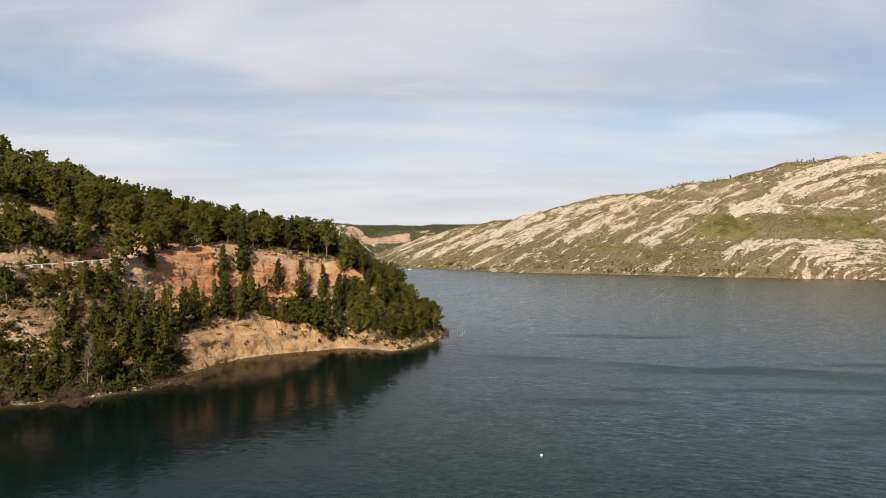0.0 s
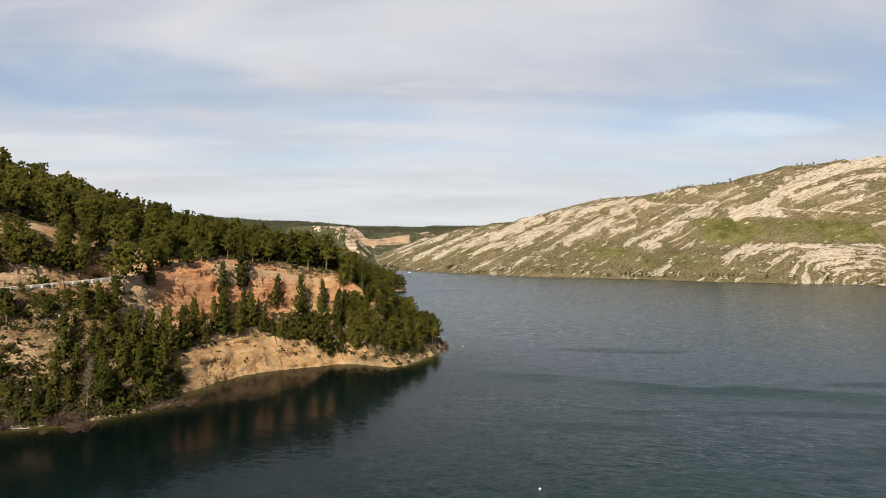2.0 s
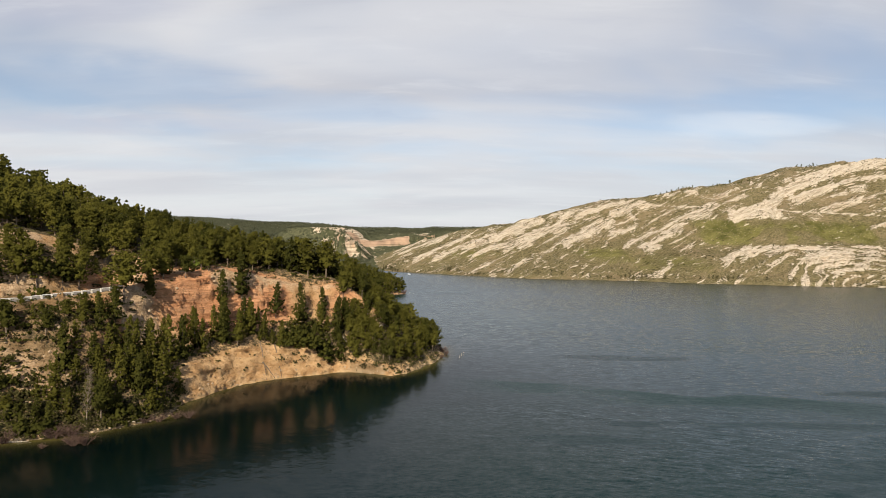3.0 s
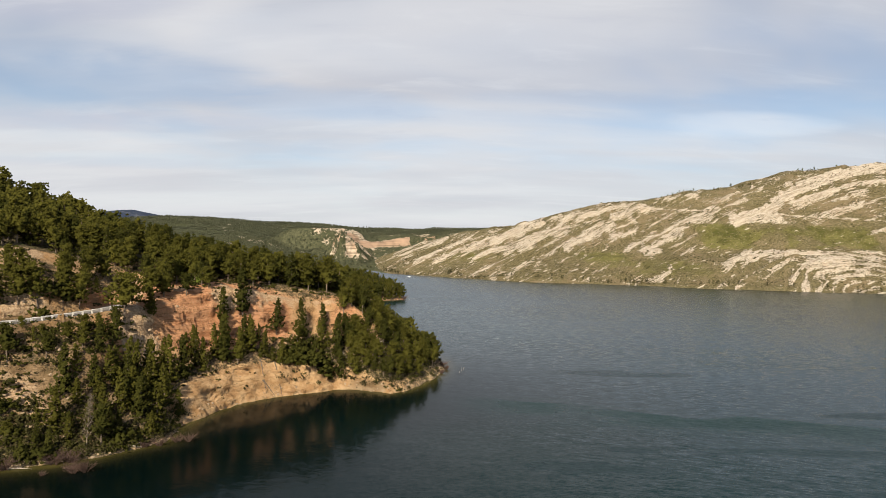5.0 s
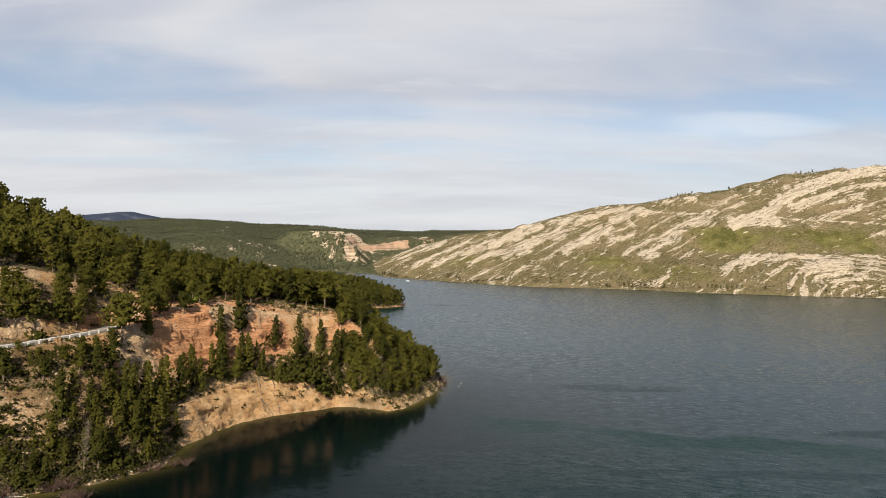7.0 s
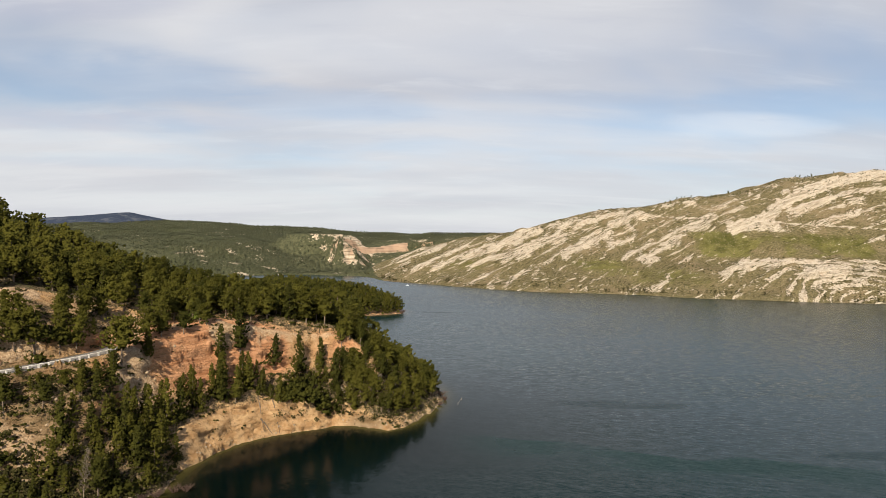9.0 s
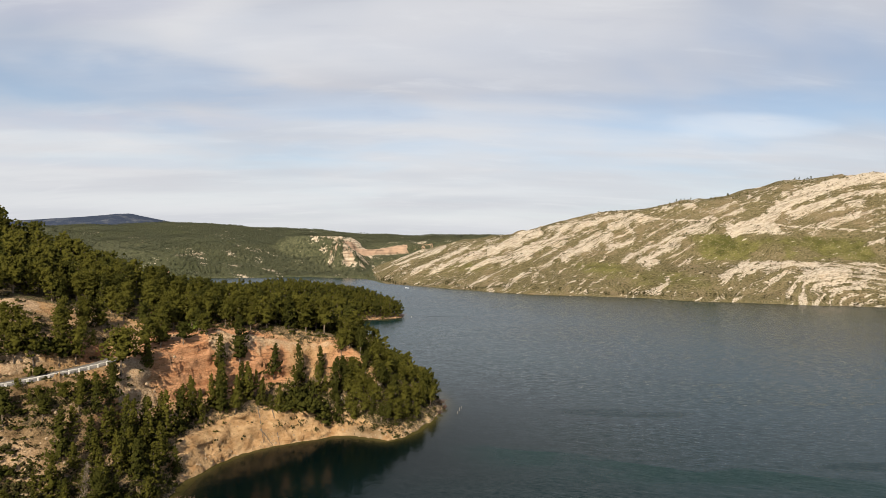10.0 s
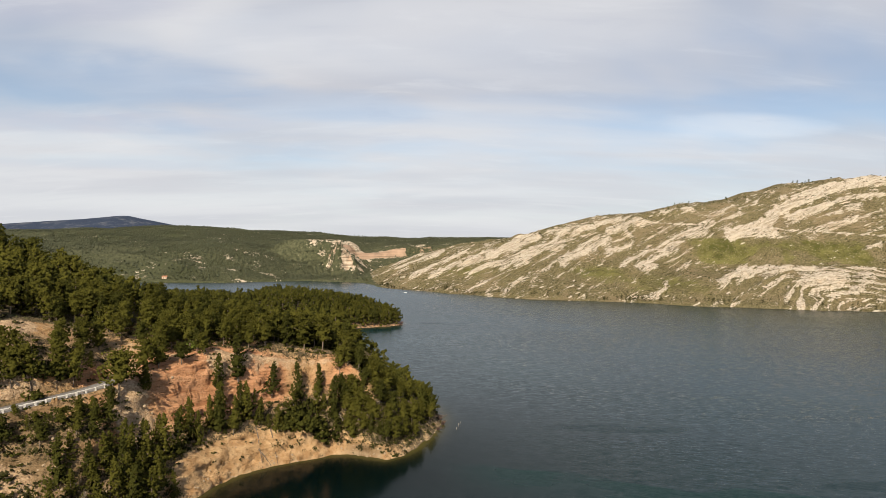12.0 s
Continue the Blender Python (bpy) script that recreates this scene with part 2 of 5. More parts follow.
def water_surface():
    m, n, b, p = material("lake_water")
    x, y, z = n.xyz(p)
    slick = n.noise(n.scaled(p, (0.0035, 0.010, 1)), 1.0, 1.5, 0.4, 0.7)
    streak = n.math("MULTIPLY", n.band(n.math("ABSOLUTE", n.math("SUBTRACT", slick, 0.53)), 0.035, 0.0), n.band(n.noise(p, 0.009, 3), 0.45, 0.6))
    calm = n.band(slick, 0.40, 0.58)
    ripple = n.tint(n.scaled(p, (0.42, 1.0, 1)), 2.3, 4, 0.6)
    wave = n.tint(n.scaled(p, (0.5, 1.0, 1)), 0.5, 3, 0.55)
    amount = n.math("ADD", n.math("MULTIPLY", calm, 0.3), n.math("ADD", 0.7, n.math("MULTIPLY", streak, 0.3)))
    amount = n.math("MULTIPLY", amount, n.math("SUBTRACT", 1.0, n.math("MULTIPLY", n.attr("shelter"), 0.82)))
    # a wind front: rougher water, tinted greener, on its near side
    line = n.math("ADD", n.math("MULTIPLY", x, 0.25), n.math("MULTIPLY", n.math("SUBTRACT", n.noise(n.scaled(p, (0.016, 0.004, 1)), 1.0, 3, 0.5), 0.5), 34.0))
    gone = n.math("ADD", n.math("SUBTRACT", y, 201.0), line)
    front = n.math("MULTIPLY", n.math("MULTIPLY", n.band(gone, 1.5, -2.5), n.math("ADD", 0.12, n.math("MULTIPLY", n.band(gone, -30.0, -4.0), 0.88))), n.math("MULTIPLY", n.math("MULTIPLY", n.band(x, -5.0, 28.0), n.band(x, 190.0, 80.0)), n.math("ADD", 0.45, n.math("MULTIPLY", n.band(n.noise(n.scaled(p, (0.02, 0.05, 1)), 1.0, 3, 0.55), 0.4, 0.6), 0.55))))
    # cat's paws: patches roughened by gusts
    gust = front
    for cx, cy, rx, ry in ((69, 240, 34, 7), (45, 150, 9, 3), (-8, 549, 30, 2.5), (28, 137, 22, 5), (128, 186, 34, 5), (90, 150, 40, 4), (120, 122, 60, 26)):
        away = n.math("ADD", n.math("POWER", n.math("ABSOLUTE", n.math("DIVIDE", n.math("SUBTRACT", x, cx), rx)), 2.0), n.math("POWER", n.math("ABSOLUTE", n.math("DIVIDE", n.math("SUBTRACT", y, cy), ry)), 2.0))
        torn = n.math("MULTIPLY", n.math("SUBTRACT", n.noise(n.scaled(p, (0.03, 0.11, 1)), 1.0, 5, 0.6), 0.5), 3.0)
        gust = n.math("MAXIMUM", gust, n.math("MULTIPLY", n.band(n.math("ADD", away, torn), 1.0, 0.1), 0.7))
    # diagonal wavelets, stronger towards the east side
    crest = n.noise(n.vec(n.math("ADD", n.math("MULTIPLY", x, 0.19), n.math("MULTIPLY", y, -0.05)), n.math("ADD", n.math("MULTIPLY", x, 0.24), n.math("MULTIPLY", y, 0.85)), 0.0), 1.0, 3, 0.55)
    crest = n.math("MULTIPLY", n.math("MULTIPLY", n.math("SUBTRACT", crest, 0.5), 0.42), n.band(x, -10.0, 60.0))
    tilt = []
    for k in (0, 1):
        both = n.math("ADD", n.math("MULTIPLY", n.math("SUBTRACT", ripple[k], 0.5), 0.46), n.math("MULTIPLY", n.math("SUBTRACT", wave[k], 0.5), 0.18))
        both = n.math("ADD", both, n.math("MULTIPLY", crest, 0.3 if k == 0 else 1.0))
        tilt.append(n.math("MULTIPLY", n.math("MULTIPLY", both, amount), 0.55 if k == 0 else 1.0))
    up = n.add("ShaderNodeVectorMath")
    up.operation = "NORMALIZE"
    # normals also lean to -y, so that reflections come from higher sky
    n.put(up.inputs[0], n.vec(tilt[0], n.math("SUBTRACT", tilt[1], n.math("SUBTRACT", n.math("ADD", 0.055, n.math("MULTIPLY", n.band(y, 320.0, 700.0), 0.04)), n.math("MULTIPLY", n.attr("shelter"), 0.03))), 1.0))
    deep = n.mix(n.band(n.noise(p, 0.012, 4), 0.35, 0.65), (0.0006, 0.003, 0.003), (0.001, 0.005, 0.005))
    deep = n.mix(n.attr("shelter"), n.mix(n.band(n.noise(p, 0.008, 4), 0.35, 0.65), (0.0022, 0.015, 0.015), (0.0036, 0.020, 0.021)), deep)
    deep = n.mix(n.math("MULTIPLY", front, 0.95), deep, (0.0015, 0.020, 0.0165))
    col = n.mix(n.math("MULTIPLY", n.attr("shallow"), 0.9), deep, (0.080, 0.068, 0.020))
    n.put(b.inputs["Base Color"], col)
    b.inputs["IOR"].default_value, b.inputs["Specular IOR Level"].default_value = 1.333, 0.5
    n.put(b.inputs["Roughness"], n.math("ADD", n.math("SUBTRACT", 0.19, n.math("MULTIPLY", n.attr("shelter"), 0.07)), n.math("MULTIPLY", gust, 0.22)))
    n.put(b.inputs["Specular IOR Level"], n.math("SUBTRACT", 0.5, n.math("MULTIPLY", n.attr("shelter"), 0.40)))
    n.put(b.inputs["Normal"], up.outputs[0])
    return m


def plain(name, low, high, scale=3.0, rough=0.8, bump=0.0, island=0.0, thin=0.0):
    """A surface between two colours, mottled at two scales; island: how much each joined piece differs; thin: how much light passes through it."""
    m, n, b, p = material(name)
    f = n.math("ADD", n.math("MULTIPLY", n.noise(p, scale, 5, 0.6), 0.65), n.math("MULTIPLY", n.noise(p, scale * 6, 4, 0.6), 0.35))
    f = n.band(f, 0.32, 0.68)
    if island:
        r = n.add("ShaderNodeNewGeometry").outputs["Random Per Island"]
        o = n.add("ShaderNodeObjectInfo").outputs["Random"]
        f = n.math("ADD", n.math("MULTIPLY", f, 1 - island), n.math("MULTIPLY", n.math("ADD", n.math("MULTIPLY", r, 0.30), n.math("MULTIPLY", o, 0.70)), island))
    tone = n.mix(f, low, high)
    n.put(b.inputs["Base Color"], tone)
    if thin:
        leaf, both = n.add("ShaderNodeBsdfTranslucent"), n.add("ShaderNodeMixShader")
        n.put(leaf.inputs[0], tone)
        both.inputs[0].default_value = thin
        n.put(both.inputs[1], b.outputs[0])
        n.put(both.inputs[2], leaf.outputs[0])
        n.put([k for k in n.n if k.type == "OUTPUT_MATERIAL"][0].inputs[0], both.outputs[0])
    if rough < 0.6:
        b.inputs["Specular IOR Level"].default_value = 0.5
    b.inputs["Roughness"].default_value = rough
    if bump:
        n.put(b.inputs["Normal"], n.bump(n.noise(p, scale * 3, 5, 0.6), 0.6, bump))
    return m


SOIL, LIME, FOREST, WATER = headland_soil(), limestone_hill(), forest_hill(), water_surface()
NEEDLES = plain("pine_needles", (0.058, 0.058, 0.0108), (0.158, 0.149, 0.028), 0.5, 0.75, 0, 0.6, 0.5)
DARK_NEEDLES = plain("dark_pine_needles", (0.038, 0.041, 0.0090), (0.100, 0.101, 0.021), 0.5, 0.75, 0, 0.6, 0.5)
# paler and bluer than the near needles: distance haze put into the colour
FAR_NEEDLES = plain("hazed_woodland_needles", (0.060, 0.071, 0.048), (0.135, 0.142, 0.086), 0.02, 0.85, 0, 0.6, 0.2)
SHRUB = plain("shrub_leaves", (0.024, 0.024, 0.008), (0.075, 0.067, 0.025), 0.4, 0.8, 0, 0.7, 0.2)
TWIGS = plain("bare_twigs", (0.070, 0.044, 0.036), (0.17, 0.112, 0.088), 1.0, 0.9, 0, 0.6)
BARK = plain("pine_bark", (0.10, 0.075, 0.055), (0.24, 0.19, 0.145), 2.0, 0.95, 0.03)
GREYWOOD = plain("grey_bark", (0.17, 0.135, 0.10), (0.33, 0.27, 0.21), 2.0, 0.9, 0.02)
DEADWOOD = plain("bleached_wood", (0.33, 0.28, 0.22), (0.52, 0.46, 0.38), 2.0, 0.9, 0.02)
STONE = plain("pale_boulder", (0.27, 0.20, 0.13), (0.48, 0.37, 0.25), 0.8, 0.95, 0.1, 0.6)
LIMESTONE = plain("limestone_block", (0.38, 0.32, 0.24), (0.68, 0.62, 0.52), 0.2, 0.95, 0.3, 0.6)
ASPHALT = plain("worn_asphalt", (0.16, 0.15, 0.14), (0.26, 0.245, 0.23), 1.5, 0.95, 0.01)
CONCRETE = plain("whitewashed_concrete", (0.58, 0.55, 0.50), (0.80, 0.78, 0.74), 2.0, 0.85, 0.01)
WHITE = plain("white_plastic", (0.72, 0.72, 0.70), (0.82, 0.82, 0.80), 4.0, 0.45)
STEEL = plain("dull_steel", (0.18, 0.17, 0.16), (0.32, 0.30, 0.28), 6.0, 0.5)
PLASTER = plain("ochre_plaster", (0.50, 0.36, 0.26), (0.66, 0.50, 0.38), 1.0, 0.9)
TILE = plain("clay_roof", (0.32, 0.15, 0.09), (0.48, 0.25, 0.15), 2.0, 0.9)


# ---------------- numeric helpers ----------------
def hash3(i, j, k):
    s = np.sin(i * 127.1 + j * 311.7 + k * 74.7) * 43758.5453
    return s - np.floor(s)


def vnoise(x, y, z=0.0):
    x, y, z = np.broadcast_arrays(np.asarray(x, float), np.asarray(y, float), np.asarray(z, float))
    i, j, k = np.floor(x), np.floor(y), np.floor(z)
    u, v, w = x - i, y - j, z - k
    u, v, w = u * u * (3 - 2 * u), v * v * (3 - 2 * v), w * w * (3 - 2 * w)
    out = 0.0
    for a in (0, 1):
        for b in (0, 1):
            for c in (0, 1):
                out = out + hash3(i + a, j + b, k + c) * np.abs(1 - a - u) * np.abs(1 - b - v) * np.abs(1 - c - w)
    return out * 2 - 1


def fbm(x, y, z=0.0, octaves=4, gain=0.5):
    out, amp, f = 0.0, 1.0, 1.0
    for o in range(octaves):
        out = out + amp * vnoise(x * f + 17.3 * o, y * f - 9.1 * o, np.asarray(z) * f + 3.7 * o)
        amp, f = amp * gain, f * 2.03
    return out


def step(x, a, b):
    t = np.clip((x - a) / (b - a), 0, 1)
    return t * t * (3 - 2 * t)


def smin(a, b, k):
    h = np.clip(0.5 + 0.5 * (b - a) / k, 0, 1)
    return b + (a - b) * h - k * h * (1 - h)


def smax(a, b, k):
    return -smin(-a, -b, k)


def dist_to(x, y, line):
    """The distance of points from an open line, and how far along it the nearest place lies."""
    best, along, run = np.full(np.shape(x), 1e9), np.zeros(np.shape(x)), 0.0
    for (ax, ay), (bx, by) in zip(line[:-1], line[1:]):
        dx, dy = bx - ax, by - ay
        ln = math.hypot(dx, dy)
        t = np.clip(((x - ax) * dx + (y - ay) * dy) / ln ** 2, 0, 1)
        d = np.hypot(x - ax - t * dx, y - ay - t * dy)
        along = np.where(d < best, run + t * ln, along)
        best = np.minimum(best, d)
        run += ln
    return best, along


def inside(x, y, ring):
    c = np.zeros(np.shape(x), bool)
    for (ax, ay), (bx, by) in zip(ring, ring[1:] + ring[:1]):
        if ay != by:
            c ^= ((ay > y) != (by > y)) & (x < (bx - ax) * (y - ay) / (by - ay) + ax)
    return c


# ---------------- the lie of the land ----------------
WEST_SHORE = [(-420, -900), (-260, -200), (-190, 20), (-130, 96), (-105, 121), (-92.8, 126.8), (-84, 130), (-77.6, 136), (-72.8, 142), (-68, 146.5),
              (-69.3, 156), (-69.2, 163.5)]
CLIFF_SHORE = [(-69.2, 163.5), (-66.3, 175.2), (-61, 185), (-54.8, 192), (-43.6, 199.5), (-38, 203.0)]
POINT_SHORE = [(-38, 203.0), (-32, 203.8), (-26, 201.6), (-19.5, 199.8), (-14.5, 204), (-9.5, 212), (-5, 226), (-2.6, 240), (-2.4, 252), (-6, 266), (-16, 284), (-40, 312), (-75, 345)]
BAY_SHORE = [(-75, 345), (-104, 395), (-108, 440), (-98, 482), (-84, 510), (-70, 513), (-52, 524), (-42, 533), (-39, 540), (-46, 556), (-75, 590),
             (-130, 640), (-230, 700), (-420, 760), (-700, 800), (-900, 860)]
FAR_SHORE = [(-900, 960), (-640, 1000), (-461, 1026), (-377, 1050), (-310, 1100), (-262, 1138), (-215, 1130), (-176, 1128), (-150, 1112)]
EAST_SHORE = [(-150, 1112), (-128, 1060), (-105, 1000), (-82, 965), (-45, 940), (-20, 920), (45, 864), (110, 824), (183, 814), (259, 797), (310, 766),
              (382, 757), (441, 742), (516, 735), (700, 700), (1100, 560), (1300, 100), (1200, -500), (600, -1100)]
LAKE = WEST_SHORE + CLIFF_SHORE[1:] + POINT_SHORE[1:] + BAY_SHORE[1:] + FAR_SHORE + EAST_SHORE[1:]
ROAD = [(-150, 84), (-124, 128), (-110.5, 150.5), (-102.2, 162.4), (-97.5, 171), (-96.5, 178)]
ROAD_Z = 27.3


def road_height(y):
    return ROAD_Z + 1.6 * np.clip((np.asarray(y, float) - 150) / 22, 0, 1.2)


TERRACE = [(-132, 165), (-126.8, 173.7), (-125, 179), (-120, 185)]
# bare patches above the cliff: centre and half lengths
PATCHES = [(-102.5, 175.5, 4.5, 4), (-101.5, 195, 5, 5), (-95, 185, 6, 8), (-86, 195, 6, 5), (-76, 201.5, 5.5, 5), (-99, 141.8, 7, 3.5)]
GORGE = [(-176, 1122), (-165, 1180), (-150, 1240), (-105, 1300), (-20, 1360), (110, 1430)]
RIDGE_X = [-190, -150, -100, -50, 30, 106, 148, 258, 358, 449, 502, 594, 706, 900, 1400]
RIDGE_Z = [2, 14, 36, 58, 72, 84, 92, 122, 137, 153, 159, 188, 203, 212, 200]
# rock ribs of the eastern hill: line through (x, height) on its face, half width
UPPER_RIBS = [([(437, 91), (490, 106), (526, 127), (579, 154), (662, 180), (745, 196)], 9.5), ([(540, 120), (572, 132), (643, 153), (715, 166)], 4.0), ([(437, 112), (474, 128)], 3.2),
              ([(422, 118), (470, 142)], 3.0), ([(344, 126), (403, 137)], 2.6), ([(250, 109), (304, 120)], 4.5), ([(266, 97), (322, 115)], 6.0), ([(575, 59), (633, 82)], 3.5),
              ([(378, 90), (399, 104), (425, 110)], 6.0), ([(560, 98), (600, 112), (640, 122)], 3.0), ([(600, 126), (660, 142)], 2.5)]
LOWER_RIBS = [([(257, 39), (301, 48), (351, 72), (373, 93), (388, 103)], 5.5), ([(265, 47), (326, 67), (365, 90)], 2.4), ([(246, 60), (280, 68), (297, 83), (288, 97)], 5.0),
              ([(173, 45), (255, 83)], 8.5), ([(85, 36), (132, 57), (181, 76)], 8.5), ([(70, 49), (133, 87)], 5.0), ([(102, 62), (151, 88)], 4.5), ([(172, 91), (240, 102)], 6.5),
              ([(20, 32), (70, 60)], 4.5)]
WEST_RIBS = [ ([(-30, 30), (30, 56)], 3.0), ([(-107, 25), (-54, 52)], 3.5), ([(-98, 22), (-10, 58)], 3.0), ([(-30, 20), (40, 48)], 3.5), ([(-62, 14), (-5, 38)], 2.5), ([(30, 22), (80, 42)], 3.0), ([(354, 23), (417, 41), (499, 43), (548, 48), (580, 44)], 4.0), ([(425, 22), (525, 43)], 3.0),
              ([(460, 22), (550, 48)], 3.6), ([(500, 20), (565, 40)], 2.6)]


def shore_distance(x, y):
    d = np.full(np.shape(x), 1e9)
    for line in (WEST_SHORE, CLIFF_SHORE, POINT_SHORE, BAY_SHORE, FAR_SHORE, EAST_SHORE):
        d = np.minimum(d, dist_to(x, y, line)[0])
    return np.where(inside(x, y, LAKE), -d, d)


def land(x, y):
    """Height of the ground, with the masks that the materials use."""
    x, y = np.asarray(x, float), np.asarray(y, float)
    rough1, rough2 = fbm(x / 28, y / 28, 0, 4), fbm(x / 7, y / 7, 5, 4)
    d = shore_distance(x, y) + 0.9 * rough2 + np.where(y > 600, 4.0, 0.8) * rough1
    # near headland
    dw, dc, dp = (dist_to(x, y, s)[0] for s in (WEST_SHORE, CLIFF_SHORE, POINT_SHORE))
    ww, wc, wp = 1 / (dw + 2) ** 4, 1 / (dc + 2) ** 4, 1 / (dp + 2) ** 4
    wob = np.clip(d, 0, 8) / 8
    dd = d + 0.7 * rough1 * wob - 0.7 * rough2 * wob
    west = np.interp(dd, [0, 2, 10, 17, 22, 27, 30, 37, 40, 50, 62, 90, 200, 500], [0, 1, 5.5, 10.5, 17, 24, 26.8, 27.5, 32, 42, 48, 62, 105, 140])
    eb = step(x, -50, -42)
    cliff = np.interp(dd + 1.5 * eb * step(dd, 2, 6), [0, 0.8, 5.5, 9, 16.8, 20.3, 23, 40, 80, 200, 500], [0, 1.6, 8.2, 11, 18.5, 34.5, 36.5, 39, 48, 90, 130])
    point = np.interp(dd, [0, 1.0, 6, 15, 25, 35, 80, 200, 500], [0, 1.2, 5, 13, 25, 33, 40, 80, 120])
    prof = (west * ww + cliff * wc + point * wp) / (ww + wc + wp)
    plane = 39.6 - 0.31 * (x + 97) - 0.20 * (y - 228)
    plane = plane - 0.30 * np.maximum(0, y - 262) * step(y, 255, 300)
    plane = plane + 7.5 * np.exp(-((x + 45) / 15) ** 2 - ((y - 226) / 13) ** 2)
    plane = plane + 3.6 * np.exp(-((x + 66) / 15) ** 2 - ((y - 216) / 17) ** 2)
    plane = plane + (2.8 - 0.42 * np.maximum(0, y - 236)) * step(-x, 122, 150)
    plane = plane - 3.0 * step(y, 228, 250) * step(x, -142, -124) * (1 - step(x, -80, -62))
    plane = np.where(plane > 80, 80 + 60 * np.tanh((plane - 80) / 60), plane)
    saddle = 21.5 - 0.036 * (y - 400) + 0.02 * np.clip(-100 - x, -60, 300) + 2 * rough1
    saddle = np.maximum(saddle - 0.05 * np.maximum(0, y - 420) * step(-x, 160, 205), 2.5)
    back = np.interp(d, [0, 2, 12, 40, 90, 300], [0, 1.6, 6, 17, 24, 34])
    near = smin(prof, smax(plane, np.where(y > 270, saddle, 8.0), 6.0), 2.5)
    t = step(y, 300, 380)
    near = near * (1 - t) + smin(back, smax(plane, saddle, 8), 4) * t
    near = near + (0.7 * rough1 + 0.32 * rough2) * np.clip(d / 6, 0, 1)
    # eastern hill
    rise = np.interp(d, [0, 3, 60, 120, 185, 240, 300, 400, 900], [0, 1.5, 20, 42, 74, 105, 148, 205, 330])
    knob = 17 * np.exp(-((x - 490) / 95) ** 2 - ((d - 62) / 34) ** 2) - 9 * np.exp(-((x - 440) / 150) ** 2 - ((d - 150) / 40) ** 2)
    crest = np.interp(x, RIDGE_X, RIDGE_Z) + 3 * fbm(x / 60, y / 60, 2, 3)
    lime = smin(rise + knob + 5 * fbm(x / 70, y / 70, 8, 4), crest, 14)
    # far hills and plateau
    top = 85 + np.interp(x, [-3000, -955, -745, -585, -408, -279, -151, 150, 600, 3000], [5, 4, 24, 18, 12, 1, -1, 4, 20, 60]) + 5 * fbm(x / 300, y / 300, 4, 3)
    df = dist_to(x, y, FAR_SHORE)[0]
    wide = np.minimum(df, d) + 40 * fbm(x / 160, y / 160, 6, 4) * np.clip(d / 70, 0, 1)
    hills = smin(np.interp(wide, [-80, 0, 4, 60, 200, 420, 700], [0, 0.5, 2, 18, 54, 84, 125]), top, 18)
    hills = hills + np.clip(d / 60, 0, 1) * 3 * fbm(x / 50, y / 50, 9, 3)
    prow = (74 + 6 * rough1) * np.exp(-np.maximum(np.hypot((x + 203) / 1.35, (y - 1262) / 1.8) - 10 + 8 * rough2 + 6 * rough1, 0) ** 2 / 24 ** 2)
    mesa = 78 * np.exp(-np.maximum(np.hypot((x + 285) / 1.6, (y - 1335) / 1.0) - 36, 0) ** 2 / 45 ** 2)
    hills = smax(smax(hills, prow, 6), mesa, 6)
    dg, ag = dist_to(x, y, GORGE)
    floor_ = 1 + ag * 0.05
    dgn = dg + 5 * rough1 + 3 * rough2
    scarp = step(ag, 95, 150)
    ravine = floor_ + np.interp(dgn, [0, 8, 40, 62, 70, 110, 260], [0, 1, 20, 32, 56, 68, 220]) * scarp + np.interp(dgn, [0, 6, 30, 52, 60, 110, 260], [0, 1, 34, 48, 58, 76, 220]) * (1 - scarp)
    hills = smin(hills, ravine, 3)
    ridge = np.interp(x, [-4000, -2190, -2024, -1803, -1637, -1568, -1444, -1305, -1100, 4000], [110, 133, 152, 167, 178, 189, 165, 138, 110, 40])
    hills = np.maximum(hills, ridge * np.exp(-((y - 3000) / 420) ** 2) + 7 * fbm(x / 150, y / 150, 3, 4) * step(y, 2400, 2800))
    wl = step(x + 0.25 * (y - 1120), -175, -105) * step(y, 560, 640)
    behind = step(y, 1120, 1330)
    lime_w = wl * (1 - behind)
    far = hills * (1 - lime_w) + lime * lime_w
    far = np.where((behind > 0) & (wl > 0), smax(far, lime * (1 - step(y, 1180, 1500)), 8), far)
    fw = np.where(x < 0, step(y, 760, 860), 1.0)
    z = near * (1 - fw) + far * fw
    z = np.where(y < 80, np.where(x > 0, np.minimum(d * 0.25, 40), z), z)
    # road bench
    dr = dist_to(x, y, ROAD)[0]
    z = np.where((d < 31) & (dr < 18) & (y < 170), np.minimum(z, road_height(y) - 0.5 - 0.6 * np.maximum(dr - 4.4, 0)), z)
    bench = (1 - step(dr, 3.6, 6.2)) * (1 - step(np.abs(z - road_height(y)), 8, 12))
    z = z * (1 - bench) + (road_height(y) - 0.15) * bench
    # ribs of rock
    rib = np.zeros(np.shape(x))
    rz = z + 1.2 * rough1
    for line, bw in UPPER_RIBS + LOWER_RIBS + WEST_RIBS:
        dl = dist_to(x + 2 * rough2, rz, line)[0]
        rib = np.maximum(rib, np.exp(-(dl / (bw * (1 + 0.25 * rough1 + 0.3 * rough2))) ** 6))
    scarp_rib = np.zeros(np.shape(x))
    for line, bw in UPPER_RIBS[:2]:
        scarp_rib = np.maximum(scarp_rib, np.exp(-(dist_to(x + 1.5 * rough2, rz, line)[0] / (bw * (0.85 + 0.15 * rough1))) ** 8))
    rib = rib * lime_w
